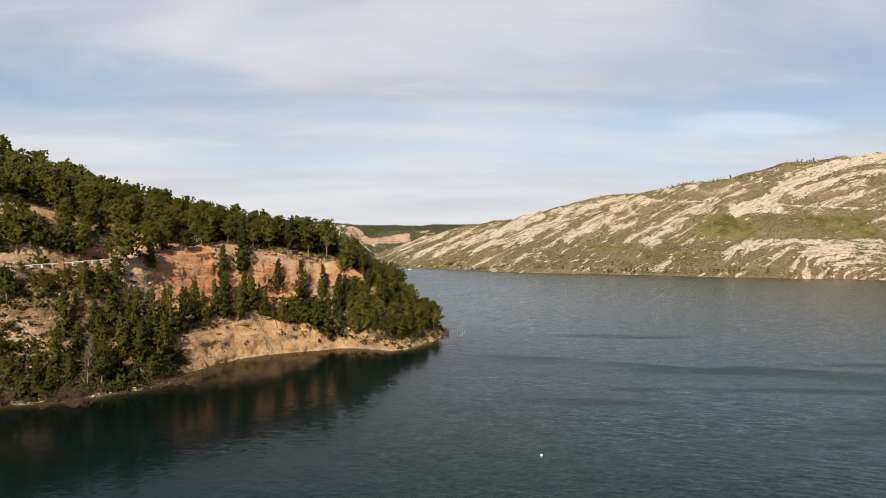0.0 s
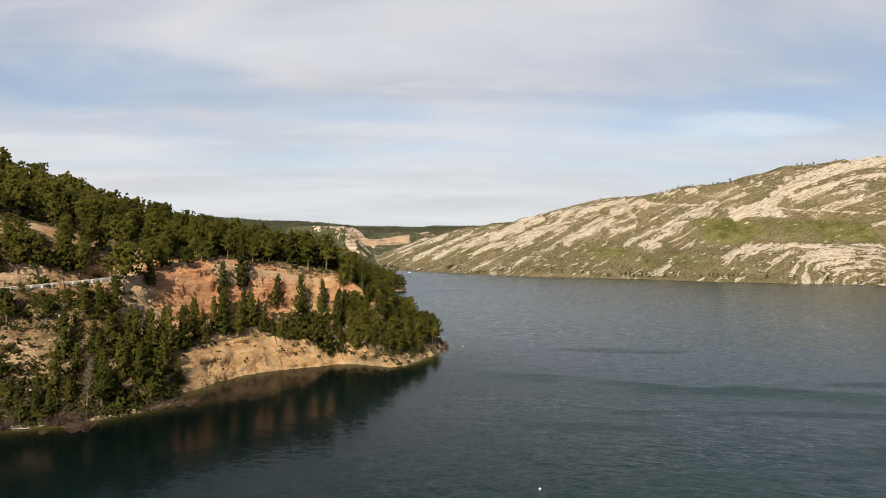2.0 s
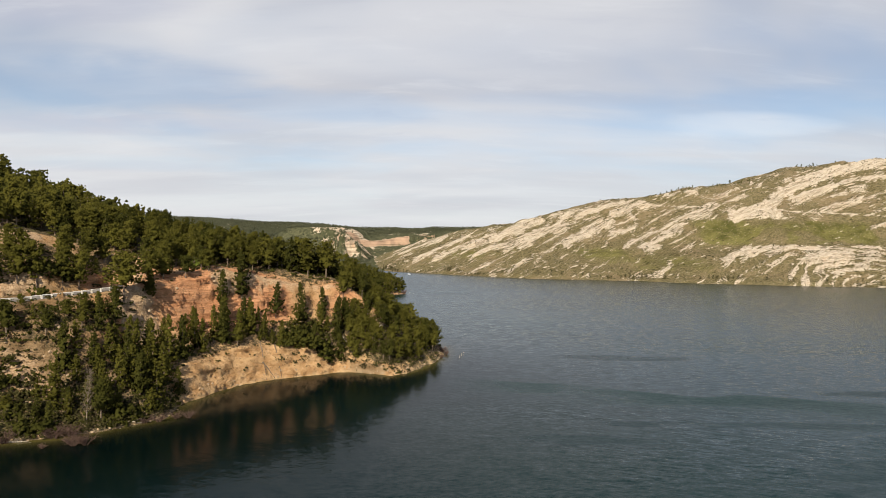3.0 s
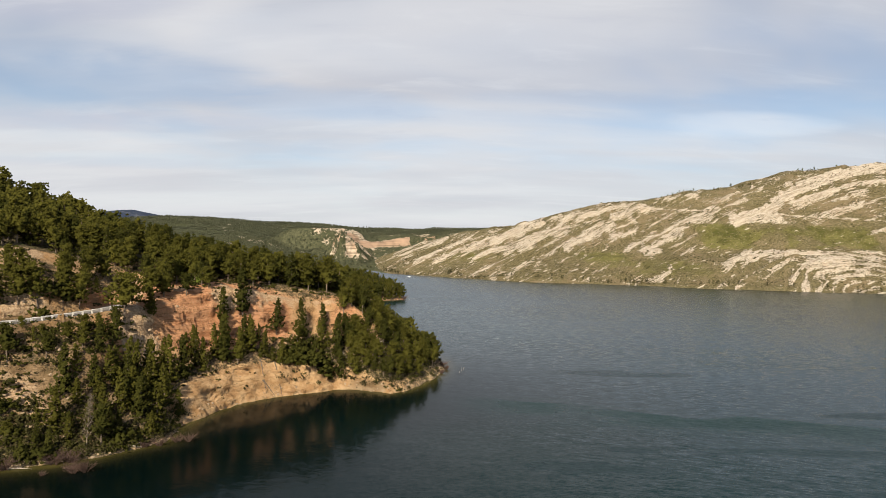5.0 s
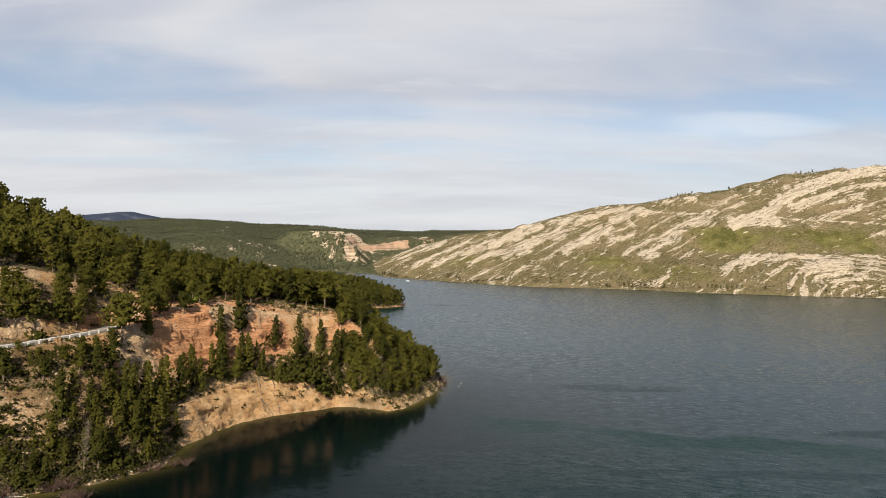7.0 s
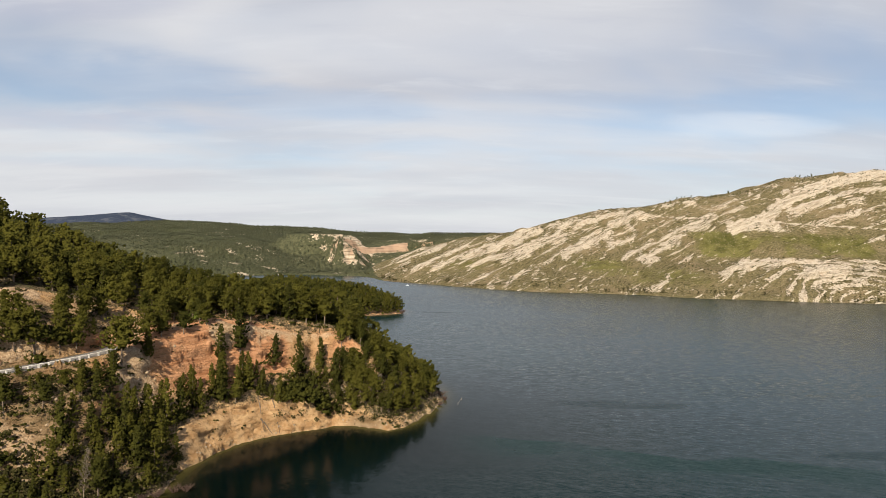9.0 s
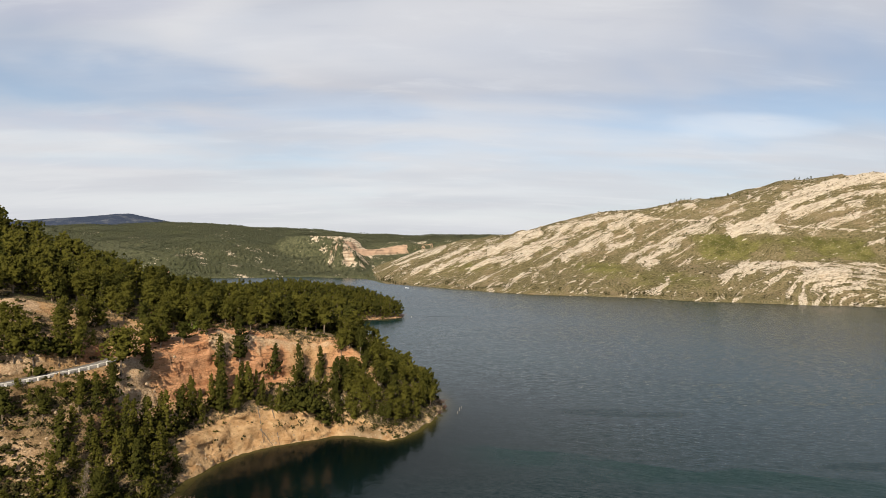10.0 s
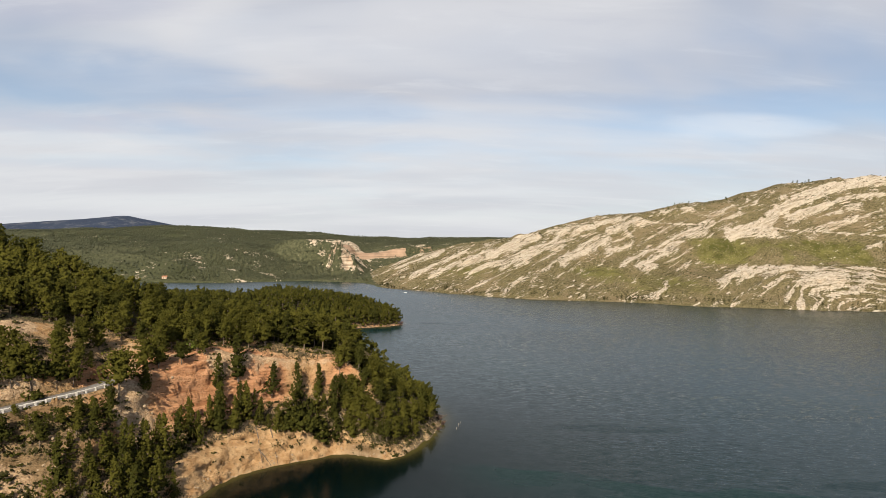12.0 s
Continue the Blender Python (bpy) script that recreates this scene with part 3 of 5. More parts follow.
    sv0 = z - 0.46 * x + 0.00022 * (x - 380) ** 2 * (x > 380) + 3 * rough1
    beds = step(np.sin(sv0 * 0.38 + 2.2 * fbm(x / 90, y / 90, 33, 2)), 0.45, 0.85) * step(fbm(x / 55, y / 75, 35, 3), -0.05, 0.35)
    beds = beds * lime_w * np.clip(d / 12, 0, 1) * (1 - 0.85 * np.exp(-((x - 430) / 120) ** 2 - ((z - 70) / 17) ** 2))
    z = z + 1.6 * beds
    z = z + 4.4 * rib + lime_w * np.clip(d / 20, 0, 1) * 2.1 * fbm((z - 0.46 * x) / 9, x / 60, y / 60, 3)
    z = np.where(d < 0, np.maximum(d * 0.55, -6.0), np.maximum(z, 0.12 * np.clip(d, 0, 3) + 0.02))
    # masks
    gauss = lambda cx, cz, sx, sz: np.exp(-((x - cx) / sx) ** 2 - ((z - cz) / sz) ** 2)
    meadow = step(z, 46, 54) * (1 - step(z, 84, 92)) * step(x + 4 * rough1 * 4, 335, 400) * (1 - step(x, 570, 650))
    rock = 0.17 - 0.06 * step(x, 420, 560) + 0.10 * gauss(150, 72, 100, 30) + 0.14 * gauss(505, 26, 120, 20) + 0.05 * gauss(620, 125, 90, 22) + 0.25 * gauss(385, 88, 25, 22) - 0.5 * meadow
    rock = rock - 0.34 * gauss(300, 28, 90, 22) - 0.05 * gauss(-10, 30, 90, 26) - 0.2 * gauss(330, 135, 80, 10) + 0.50 * rib + 0.50 * scarp_rib + 0.32 * beds
    arch = np.hypot((x - 512) * 0.45, z + 8)
    folded = step(x, 392, 425) * (1 - step(z, 44, 54)) * lime_w
    rock = rock + folded * (0.10 + 0.34 * np.sin(arch * 0.95 + 1.5 * rough1)) + (1 - folded) * (1 - meadow) * 0.16 * np.sin(0.62 * sv0 + 2.5 * fbm(x / 60, y / 60, 37, 3))
    track = np.exp(-((z - np.interp(x, [500, 564, 650, 760], [105, 101, 96, 94])) / 1.5) ** 4) * step(x, 470, 490) + np.exp(-((z - np.interp(x, [320, 368, 400], [116, 112, 111])) / 1.3) ** 4) * step(x, 322, 330) * (1 - step(x, 395, 410))
    scree = np.exp(-((x - 494 - 0.4 * (z - 98)) / (5 + 0.75 * np.clip(108 - z, 0, 20))) ** 6) * step(z, 88, 90) * (1 - step(z, 106, 109)) + np.exp(-np.hypot((x - 434) / 9, (z - 86) / 6) ** 4)
    rock = np.where(lime_w > 0.5, rock + 0.6 * np.clip(track + scree, 0, 1), 0)
    gr = 0.9 * np.exp(-((dgn - 66) / 9) ** 2) * step(z, 28, 40) * scarp * (1 - step(x, -112, -86)) + np.where((prow > 16) & (dg < 98), 0.34 + 0.7 * rough2 + 0.3 * rough1, 0) + step(mesa, 58, 70) * step(x, -300, -286) * (0.42 + 0.3 * rough1 + 0.3 * rough2)
    gr = gr + 0.8 * np.exp(-np.hypot((x - 68) / 20, (y - 1475) / 14) ** 2) + 0.8 * np.exp(-np.hypot((x + 496) / 40, (y - 1590) / 16) ** 2)
    gr = gr + 0.5 * np.clip(fbm(x / 26, y / 26, 61, 4) - 0.12, 0, 0.8) * (1 - step(df, 80, 260)) * step(x, -700, -400) * (1 - step(x, -215, -180))
    gr = gr + 0.45 * np.clip(fbm(x / 60, y / 30, 63, 4) - 0.25, 0, 1) * step(y, 1250, 1300)
    rock = np.where(lime_w > 0.5, rock, np.clip(gr, 0, 1) * fw + 0.12)
    lush = meadow * np.clip(0.78 + 0.8 * fbm(x / 45, y / 45, 41, 4), 0.05, 1.0) + 0.55 * gauss(300, 22, 110, 16) + 0.6 * gauss(30, 30, 60, 10) + 0.5 * gauss(215, 36, 60, 9)
    # where haze is painted: only the mountain behind the plateau
    far_haze = step(y, 2300, 2600)
    upper = step(z, 12, 18) * wc / (ww + wc + wp)
    redm = np.where(y > 340, np.where(y > 800, np.exp(-((dgn - 66) / 10) ** 2) * scarp + 0.55 * (1 - scarp) * (prow > 34), 0.85), 0.15 + 0.85 * upper * step(x, -100, -88) + 0.8 * np.exp(-np.hypot((x + 101.5) / 6, (y - 176) / 6) ** 2))
    pale = ww / (ww + wc + wp) * step(d, 3, 8) * 0.9
    bare = 0.25 + 0.75 * np.exp(-((dd - 18.8) / 3.2) ** 2) * wc / (ww + wc + wp) + 0.8 * (1 - step(dd, 5, 8)) * (1 - 0.75 * eb * step(d, 1.2, 2.4)) * wc / (ww + wc + wp) + 0.18 * wc / (ww + wc + wp)
    bare = bare + 0.22 * ww / (ww + wc + wp) * step(d, 4, 9) * (1 - step(d, 46, 60)) + (0.1 + 0.35 * wc / (ww + wc + wp)) * (1 - step(d, 0.6, 2.2))
    bare = bare + 0.28 * (step(dr, 3, 5) - step(dr, 7, 10)) - 0.55 * step(plane, 36, 44) * step(d, 50, 62)
    rubble = (1 - step(d, 2.5, 6)) * np.exp(-((x + 27) / 10) ** 2)
    bare, pale = bare + 0.6 * rubble, pale + 0.7 * rubble + 0.2 * np.exp(-((dd - 21.2) / 1.6) ** 2) * wc / (ww + wc + wp)
    cap = np.exp(-((dd - 20.6) / 1.7) ** 2) * wc / (ww + wc + wp) * step(x, -80, -72) + 0.9 * np.exp(-((dr - 6.5) / 2.6) ** 4) * step(d, 32, 34) * (1 - step(y, 160, 166))
    cap = cap + 0.12 * np.exp(-np.hypot((x + 99) / 7, (y - 141.8) / 3.5) ** 4) + 0.8 * np.exp(-np.hypot((x + 87) / 7, (y - 170) / 8) ** 4) + 0.95 * np.exp(-np.hypot((x + 125) / 6, (y - 177) / 8) ** 4)
    for cx, cy, sx, sy in PATCHES[1:6]:
        cap = cap + 0.5 * np.exp(-np.hypot((x - cx) / sx, (y - cy) / sy) ** 4)
    bare = bare + np.exp(-(dist_to(x, y, TERRACE)[0] / 4.5) ** 2) * 1.2
    for cx, cy, sx, sy in PATCHES:
        bare = bare + 0.8 * np.exp(-np.hypot((x - cx) / sx, (y - cy) / sy) ** 4)
    bare = bare + np.exp(-np.hypot((x + 83) / 9, (y - 190) / 5) ** 2) * 0.6
    return dict(z=z, d=d, dd=dd, lime=lime_w, far=fw, rock=rock, rib=np.clip(0.4 * rib + scarp_rib + track + scree, 0, 1) * (lime_w > 0.5), lush=lush, far_haze=far_haze, red=redm, pale=pale, bare=np.clip(bare, 0, 1.2), cap=cap, strata=z - 0.46 * x + 0.00022 * (x - 380) ** 2 * (x > 380) + 2 * rough1, arch=arch + 60 + 2 * rough1, fold=folded,
                road=dr, plane=plane, gorge=dg, df=df, wc=wc / (ww + wc + wp), ww=ww / (ww + wc + wp))


def sheet(name, verts, quads, mats, index=None, smooth=True, normals=None):
    me = bpy.data.meshes.new(name)
    verts, quads = np.asarray(verts, np.float32), np.asarray(quads, np.int32)
    k = quads.shape[1]
    me.vertices.add(len(verts))
    me.vertices.foreach_set("co", verts.ravel())
    me.loops.add(quads.size)
    me.loops.foreach_set("vertex_index", quads.ravel())
    me.polygons.add(len(quads))
    me.polygons.foreach_set("loop_start", np.arange(0, quads.size, k, dtype=np.int32))
    for m in mats:
        me.materials.append(m)
    if index is not None:
        me.polygons.foreach_set("material_index", np.asarray(index, np.int32))
    me.polygons.foreach_set("use_smooth", np.full(len(quads), smooth))
    me.update(calc_edges=True)
    if normals is not None:
        me.normals_split_custom_set_from_vertices(np.asarray(normals, np.float32).tolist())
    return me


def lines(*spans):
    """Grid lines: (from, to, spacing) one after the other."""
    return np.concatenate([np.arange(a, b, s) for a, b, s in spans] + [[spans[-1][1]]])


def grid(xs, ys):
    gx, gy = np.meshgrid(xs, ys)
    i = np.arange(gx.size).reshape(gx.shape)
    q = np.stack([i[:-1, :-1], i[:-1, 1:], i[1:, 1:], i[1:, :-1]], -1).reshape(-1, 4)
    return gx.ravel(), gy.ravel(), q


def build_ground():
    blocks = ((lines((-3900, -900, 60), (-900, -480, 12), (-480, -180, 5), (-180, -8, 0.62), (-8, 32, 4), (32, 2600, 60)), lines((-1500, 60, 40), (60, 112, 3), (112, 316, 0.62))),
              (lines((-3900, -900, 60), (-900, -480, 10), (-480, -180, 5), (-180, -8, 3), (-8, 720, 2.0), (720, 1000, 14), (1000, 2600, 80)), lines((314.5, 420, 3), (420, 720, 5), (720, 1120, 2.0), (1120, 1420, 5), (1420, 1900, 9), (1900, 4200, 40))))
    vs, qs, masks, n = [], [], [], 0
    for xs, ys in blocks:
        x, y, q = grid(xs, ys)
        b = land(x, y)
        z = b["z"]
        q = q[(z[q] > -4.5).any(1) & ~((x[q] > 20).all(1) & (y[q] < 60).all(1) & (z[q] < 0).all(1))]
        used = np.unique(q)
        remap = np.zeros(len(x), np.int32)
        remap[used] = np.arange(len(used))
        vs.append(np.stack([x, y, z], 1)[used])
        qs.append(remap[q] + n)
        masks.append({k: f[used] for k, f in b.items()})
        n += len(used)
    v, q = np.concatenate(vs), np.concatenate(qs)
    a = {k: np.concatenate([m[k] for m in masks]) for k in masks[0]}
    # crumbling relief on steep near ground
    near = (v[:, 1] < 320) & (v[:, 0] < 5) & (v[:, 2] > 1.0)
    p = v[near]
    push = 1.1 * fbm(p[:, 0] / 5, p[:, 1] / 5, p[:, 2] / 2.0, 3) + 0.5 * fbm(p[:, 0] / 1.6, p[:, 1] / 1.6, p[:, 2] / 0.7, 2)
    push = push + 0.8 * fbm(p[:, 0] / 16, p[:, 1] / 16, p[:, 2] / 1.1, 2)
    s = (a["wc"] + 0.8 * a["ww"])[near] * step(a["bare"][near], 0.3, 0.8)
    v[near, 0] += 0.8 * push * s
    v[near, 1] -= 0.6 * push * s
    c = q[:, 0]
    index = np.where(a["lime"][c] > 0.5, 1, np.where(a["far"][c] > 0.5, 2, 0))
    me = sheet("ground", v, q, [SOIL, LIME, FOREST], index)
    for k in ("rock", "rib", "lush", "far_haze", "red", "pale", "bare", "cap", "strata", "arch", "fold"):
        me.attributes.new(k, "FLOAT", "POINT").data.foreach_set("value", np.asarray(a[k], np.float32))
    return tagged(new("ground", me), "orange soil headland, pale limestone hill and wooded slopes round a lake", "ground", kind="structure")


def build_water():
    xs = lines((-3000, -900, 300), (-900, -130, 20), (-130, 40, 2.2), (40, 800, 20), (800, 2400, 200))
    ys = lines((-1500, 90, 60), (90, 300, 2.2), (300, 1180, 16))
    x, y, q = grid(xs, ys)
    me = sheet("water", np.stack([x, y, 0 * x], 1), q, [WATER])
    d = -shore_distance(x, y)
    shallow = np.clip(np.exp(-np.clip(d, 0, 90) / 2.2), 0, 1)
    lee = np.exp(-(np.clip(dist_to(x, y, WEST_SHORE[3:] + CLIFF_SHORE[1:])[0], 0, 400) / 92) ** 2)
    me.attributes.new("shelter", "FLOAT", "POINT").data.foreach_set("value", lee.astype(np.float32))
    me.attributes.new("shallow", "FLOAT", "POINT").data.foreach_set("value", shallow.astype(np.float32))
    return tagged(new("water", me), "dark teal lake water rippled by a light wind", "water", kind="structure")


ground, water = build_ground(), build_water()


# ---------------- builders ----------------
rng = np.random.default_rng(7)


def part(name, me, mat, parent, label=""):
    """Links a mesh (or a bmesh) as one object under a thing."""
    if isinstance(me, bmesh.types.BMesh):
        data = bpy.data.meshes.new(name)
        me.to_mesh(data)
        me.free()
        me = data
    if mat and not me.materials:
        me.materials.append(mat)
    ob = new(name, me)
    ob.parent = parent
    return tagged(ob, label) if label else ob


def tube(path, radii, sides=6):
    """Vertices and quads of a tapered tube along a path."""
    path = np.asarray(path, float)
    vs, qs = [], []
    for i, (c, r) in enumerate(zip(path, radii)):
        t = path[min(i + 1, len(path) - 1)] - path[max(i - 1, 0)]
        t = t / (np.linalg.norm(t) + 1e-9)
        a = np.cross(t, (0.31, 0.87, 0.1) if abs(t[2]) > 0.7 else (0, 0, 1.0))
        a /= np.linalg.norm(a)
        b = np.cross(t, a)
        for k in range(sides):
            w = 2 * math.pi * k / sides
            vs.append(c + r * (math.cos(w) * a + math.sin(w) * b))
    for i in range(len(path) - 1):
        for k in range(sides):
            j = (k + 1) % sides
            qs.append((i * sides + k, i * sides + j, (i + 1) * sides + j, (i + 1) * sides + k))
    return np.array(vs), np.array(qs)


def joined(pieces):
    vs, qs, n = [], [], 0
    for v, q in pieces:
        vs.append(v)
        qs.append(np.asarray(q) + n)
        n += len(v)
    return np.concatenate(vs), np.concatenate(qs)


def tufts(centres, sizes, count, leaf, flatness, r):
    """Clumps of triangular sprays: a cloud of them round every centre."""
    c = np.repeat(np.asarray(centres, float), count, 0)
    s = np.repeat(np.asarray(sizes, float), count)[:, None]
    out = r.normal(size=c.shape)
    out /= np.linalg.norm(out, axis=1, keepdims=True)
    pos = c + out * s * (0.45 + 0.55 * r.random((len(c), 1))) * np.array([1, 1, flatness])
    nor = out * 0.9 + r.normal(size=c.shape) * 0.24 + np.array([0, 0, 0.45])
    nor /= np.linalg.norm(nor, axis=1, keepdims=True)
    a = np.cross(nor, np.cross(out + r.normal(size=c.shape) * 0.5, nor)) + 1e-6
    a /= np.linalg.norm(a, axis=1, keepdims=True)
    b = np.cross(nor, a)
    size = leaf * (0.65 + 0.7 * r.random((len(c), 1)))
    tri = np.stack([pos + a * size * 1.35, pos + (-0.6 * a + 0.62 * b) * size, pos + (-0.6 * a - 0.62 * b) * size + nor * size * 0.2], 1)
    return tri.reshape(-1, 3), np.arange(len(c) * 3).reshape(-1, 3)


def clumps(centres, sizes, sprays, length, r, middle, tall=1.0, soft=0.8):
    """Small brushes of needles: an uneven eight-sided body with thin shoots round it. Returns vertices, triangles and normals."""
    c, s = np.asarray(centres, float), np.asarray(sizes, float)
    m = len(c)
    turn = r.uniform(0, 6.28, m)
    out = c - np.asarray(middle, float)
    out[:, 2] = 0
    out /= np.linalg.norm(out, axis=1, keepdims=True) + 1e-6
    body = np.zeros((m, 6, 3))
    for k in range(4):
        body[:, k, 0], body[:, k, 1] = np.cos(turn + k * 1.571), np.sin(turn + k * 1.571)
    body[:, :4] *= r.uniform(0.75, 1.15, (m, 4, 1))
    body[:, :4, 2] += r.normal(size=(m, 4)) * 0.18
    body[:, 4] = out * 0.35 + np.array([0, 0, tall])
    body[:, 5] = np.array([0, 0, -0.6 * tall])
    v1 = (c[:, None] + body * s[:, None, None]).reshape(-1, 3)
    f = np.array([[0, 1, 4], [1, 2, 4], [2, 3, 4], [3, 0, 4], [1, 0, 5], [2, 1, 5], [3, 2, 5], [0, 3, 5]])
    q1 = (f[None] + 6 * np.arange(m)[:, None, None]).reshape(-1, 3)
    cc, ss = np.repeat(c, sprays, 0), np.repeat(s, sprays)[:, None]
    d = r.normal(size=cc.shape)
    d /= np.linalg.norm(d, axis=1, keepdims=True) + 1e-6
    root = cc + d * ss * np.array([0.7, 0.7, 0.6 * tall])
    up = d * 0.7 + np.array([0, 0, 0.55]) + r.normal(size=cc.shape) * 0.25
    up /= np.linalg.norm(up, axis=1, keepdims=True)
    w = np.cross(up, r.normal(size=cc.shape))
    w /= np.linalg.norm(w, axis=1, keepdims=True) + 1e-6
    ln = length * r.uniform(0.6, 1.4, (len(cc), 1))
    v2 = np.stack([root + up * ln, root + w * ln * 0.22 - up * ln * 0.3, root - w * ln * 0.22 - up * ln * 0.3], 1).reshape(-1, 3)
    v = np.concatenate([v1, v2])
    q = np.concatenate([q1, 6 * m + np.arange(len(v2)).reshape(-1, 3)])
    own = np.concatenate([body.reshape(-1, 3), np.repeat(d, 3, 0)])
    own /= np.linalg.norm(own, axis=1, keepdims=True) + 1e-6
    crown = v - np.asarray(middle, float)
    crown /= np.linalg.norm(crown, axis=1, keepdims=True) + 1e-6
    crown[:, 2] = np.maximum(crown[:, 2], 0.0)
    own[:, 2] = np.maximum(own[:, 2], -0.15)
    nor = own * 0.55 + crown * soft + r.normal(size=v.shape) * 0.42 + np.array([0, 0, 0.10])
    return v, q, nor / np.linalg.norm(nor, axis=1, keepdims=True)


def pine_shape(kind, seed, level):
    """Trunk with boughs, and crown, of a pine about 10 m high. level 0 is the finest."""
    r = np.random.default_rng(seed)
    h = 10.0
    bend = r.normal(size=2) * 0.35
    spine = lambda f: np.array([bend[0] * f * f, bend[1] * f * f, h * f])
    girth = 0.20 if kind in ("broad", "dome") else 0.15
    wood = [tube([spine(f) + np.array([0, 0, -1.2 if f == 0 else 0]) for f in np.linspace(0, 0.95, 5)], [girth * (1 - 0.85 * f) for f in np.linspace(0, 1, 5)], 6 if level == 0 else 4)]
    boughs, per = {"broad": (20, 16), "cone": (28, 10), "column": (28, 11), "dome": (28, 20)}[kind]
    boughs, per, sprays, length = ((boughs, per, 2, 0.32), (int(boughs * 0.65), int(per * 0.4), 1, 0.4), (int(boughs * 0.42), 2, 0, 0.8))[level]
    grow = (1.0, 1.65, 3.3)[level]
    low = {"broad": r.uniform(0.14, 0.30), "cone": 0.08, "column": 0.04, "dome": 0.34}[kind]
    widest, girdle = r.uniform(0.30, 0.44), r.uniform(2.1, 2.6)
    tips, sizes = [], []
    for i in range(boughs):
        u = (i + 0.5) / boughs
        ang = i * 2.399 + r.normal() * 0.35
        f = low + (0.96 - low) * u ** (0.9 if kind in ("broad", "dome") else 1.05)
        if kind in ("broad", "dome"):
            e = (f - widest) / (1.06 - widest) if f > widest else (widest - f) / (widest - low + 0.22)
            rad = (girdle if kind == "broad" else 3.2) * max(0.03, 1 - e ** 1.7) ** 0.62 * r.uniform(0.65, 1.18)
        elif kind == "cone":
            rad = 2.3 * (1.02 - f) ** 0.85 * r.uniform(0.6, 1.25)
        else:
            rad = 1.55 * (1.02 - f) ** 0.6 * min(1, 0.6 + 2 * f) * r.uniform(0.8, 1.12)
        root = spine(max(f - 0.05, 0.05))
        lift = (0.10 + 0.35 * f) * rad if kind != "cone" else (-0.12 + 0.5 * f) * rad
        tip = spine(f) + np.array([math.cos(ang) * rad, math.sin(ang) * rad, lift])
        for k in range(per):
            g = 1.02 - 0.72 * (k / per) ** 1.2
            side = r.normal(size=3) * np.array([0.46, 0.46, 0.32]) * min(1.0, 0.3 + 0.4 * rad)
            tips.append(root + (tip - root) * g + side)
            sizes.append(grow * r.uniform(0.20, 0.34) * (1.2 - 0.35 * f) * (0.95 if kind == "column" else 1.0))
        if level == 0 and i % 2 == 0 and rad > 0.6:
            wood.append(tube([root, tip], [0.06, 0.02], 3))
    for f in np.linspace(low + 0.06, 0.86, (9, 5, 2)[level]):
        tips.append(spine(f) + r.normal(size=3) * 0.2)
        sizes.append({"broad": 1.2, "dome": 1.5, "cone": 0.95 * (1.1 - f), "column": 1.0 * (1.15 - f)}[kind] * (1 if f < 0.7 else 0.7))
    tips.append(spine(0.98))
    sizes.append(0.32)
    if kind == "broad" and level == 0:
        for f in (0.14, 0.2, 0.26):
            ang = r.random() * 6.28
            root = spine(f)
            wood.append(tube([root, root + np.array([math.cos(ang) * 1.2, math.sin(ang) * 1.2, 0.1])], [0.05, 0.015], 3))
    return joined(wood), clumps(tips, sizes, sprays, length, r, spine(0.45), 1.2)


PINES = []
for kind, seed, mat in (("broad", 1, NEEDLES), ("broad", 2, NEEDLES), ("broad", 3, NEEDLES), ("broad", 4, DARK_NEEDLES), ("cone", 5, NEEDLES), ("cone", 6, NEEDLES),
                        ("cone", 7, DARK_NEEDLES), ("dome", 10, NEEDLES), ("column", 8, DARK_NEEDLES), ("column", 9, DARK_NEEDLES)):
    (wv, wq), (cv, cq, cn) = pine_shape(kind, seed, 0)
    PINES.append((kind, sheet("trunk", wv, wq, [BARK]), sheet("crown", cv, cq, [mat], normals=cn)))
LABELS = {"broad": "green Aleppo pine with a broad layered crown on the slope", "cone": "young pointed green pine on the steep bank",
          "column": "narrow dark green pine against the orange cliff", "dome": "large spreading dark green pine beside the road end", "tip": "low round green pine leaning over the rocky point"}


def pine(kind, x, y, height, group, wide=1.0, label="", foot=None):
    pool = [p for p in PINES if p[0] == kind or (kind == "tip" and p[0] == "broad" and p[2].materials[0] is NEEDLES)]
    _, trunk, crown = pool[int(rng.integers(len(pool)))]
    z = float(land([x], [y])["z"][0]) if foot is None else foot
    ob = tagged(new("pine_tree"), label or LABELS[kind], "tree", group)
    part("trunk", trunk, None, ob)
    part("crown", crown, None, ob)
    s = height / 10
    ob.matrix_basis = Matrix.Translation((x, y, z - 0.15)) @ Matrix.Rotation(rng.random() * 6.28, 4, "Z") @ Matrix.Rotation(rng.normal() * 0.04, 4, "X") @ Matrix.Diagonal((s * wide, s * wide, s, 1))
    return ob


def spread(x0, x1, y0, y1, gap, r=rng):
    """A jittered lattice of points."""
    gx, gy = np.meshgrid(np.arange(x0, x1, gap), np.arange(y0, y1, gap))
    return gx.ravel() + r.uniform(-0.46, 0.46, gx.size) * gap, gy.ravel() + r.uniform(-0.46, 0.46, gx.size) * gap


def steepness(x, y):
    e = 0.8
    return np.hypot(land(x + e, y)["z"] - land(x - e, y)["z"], land(x, y + e)["z"] - land(x, y - e)["z"]) / (2 * e)


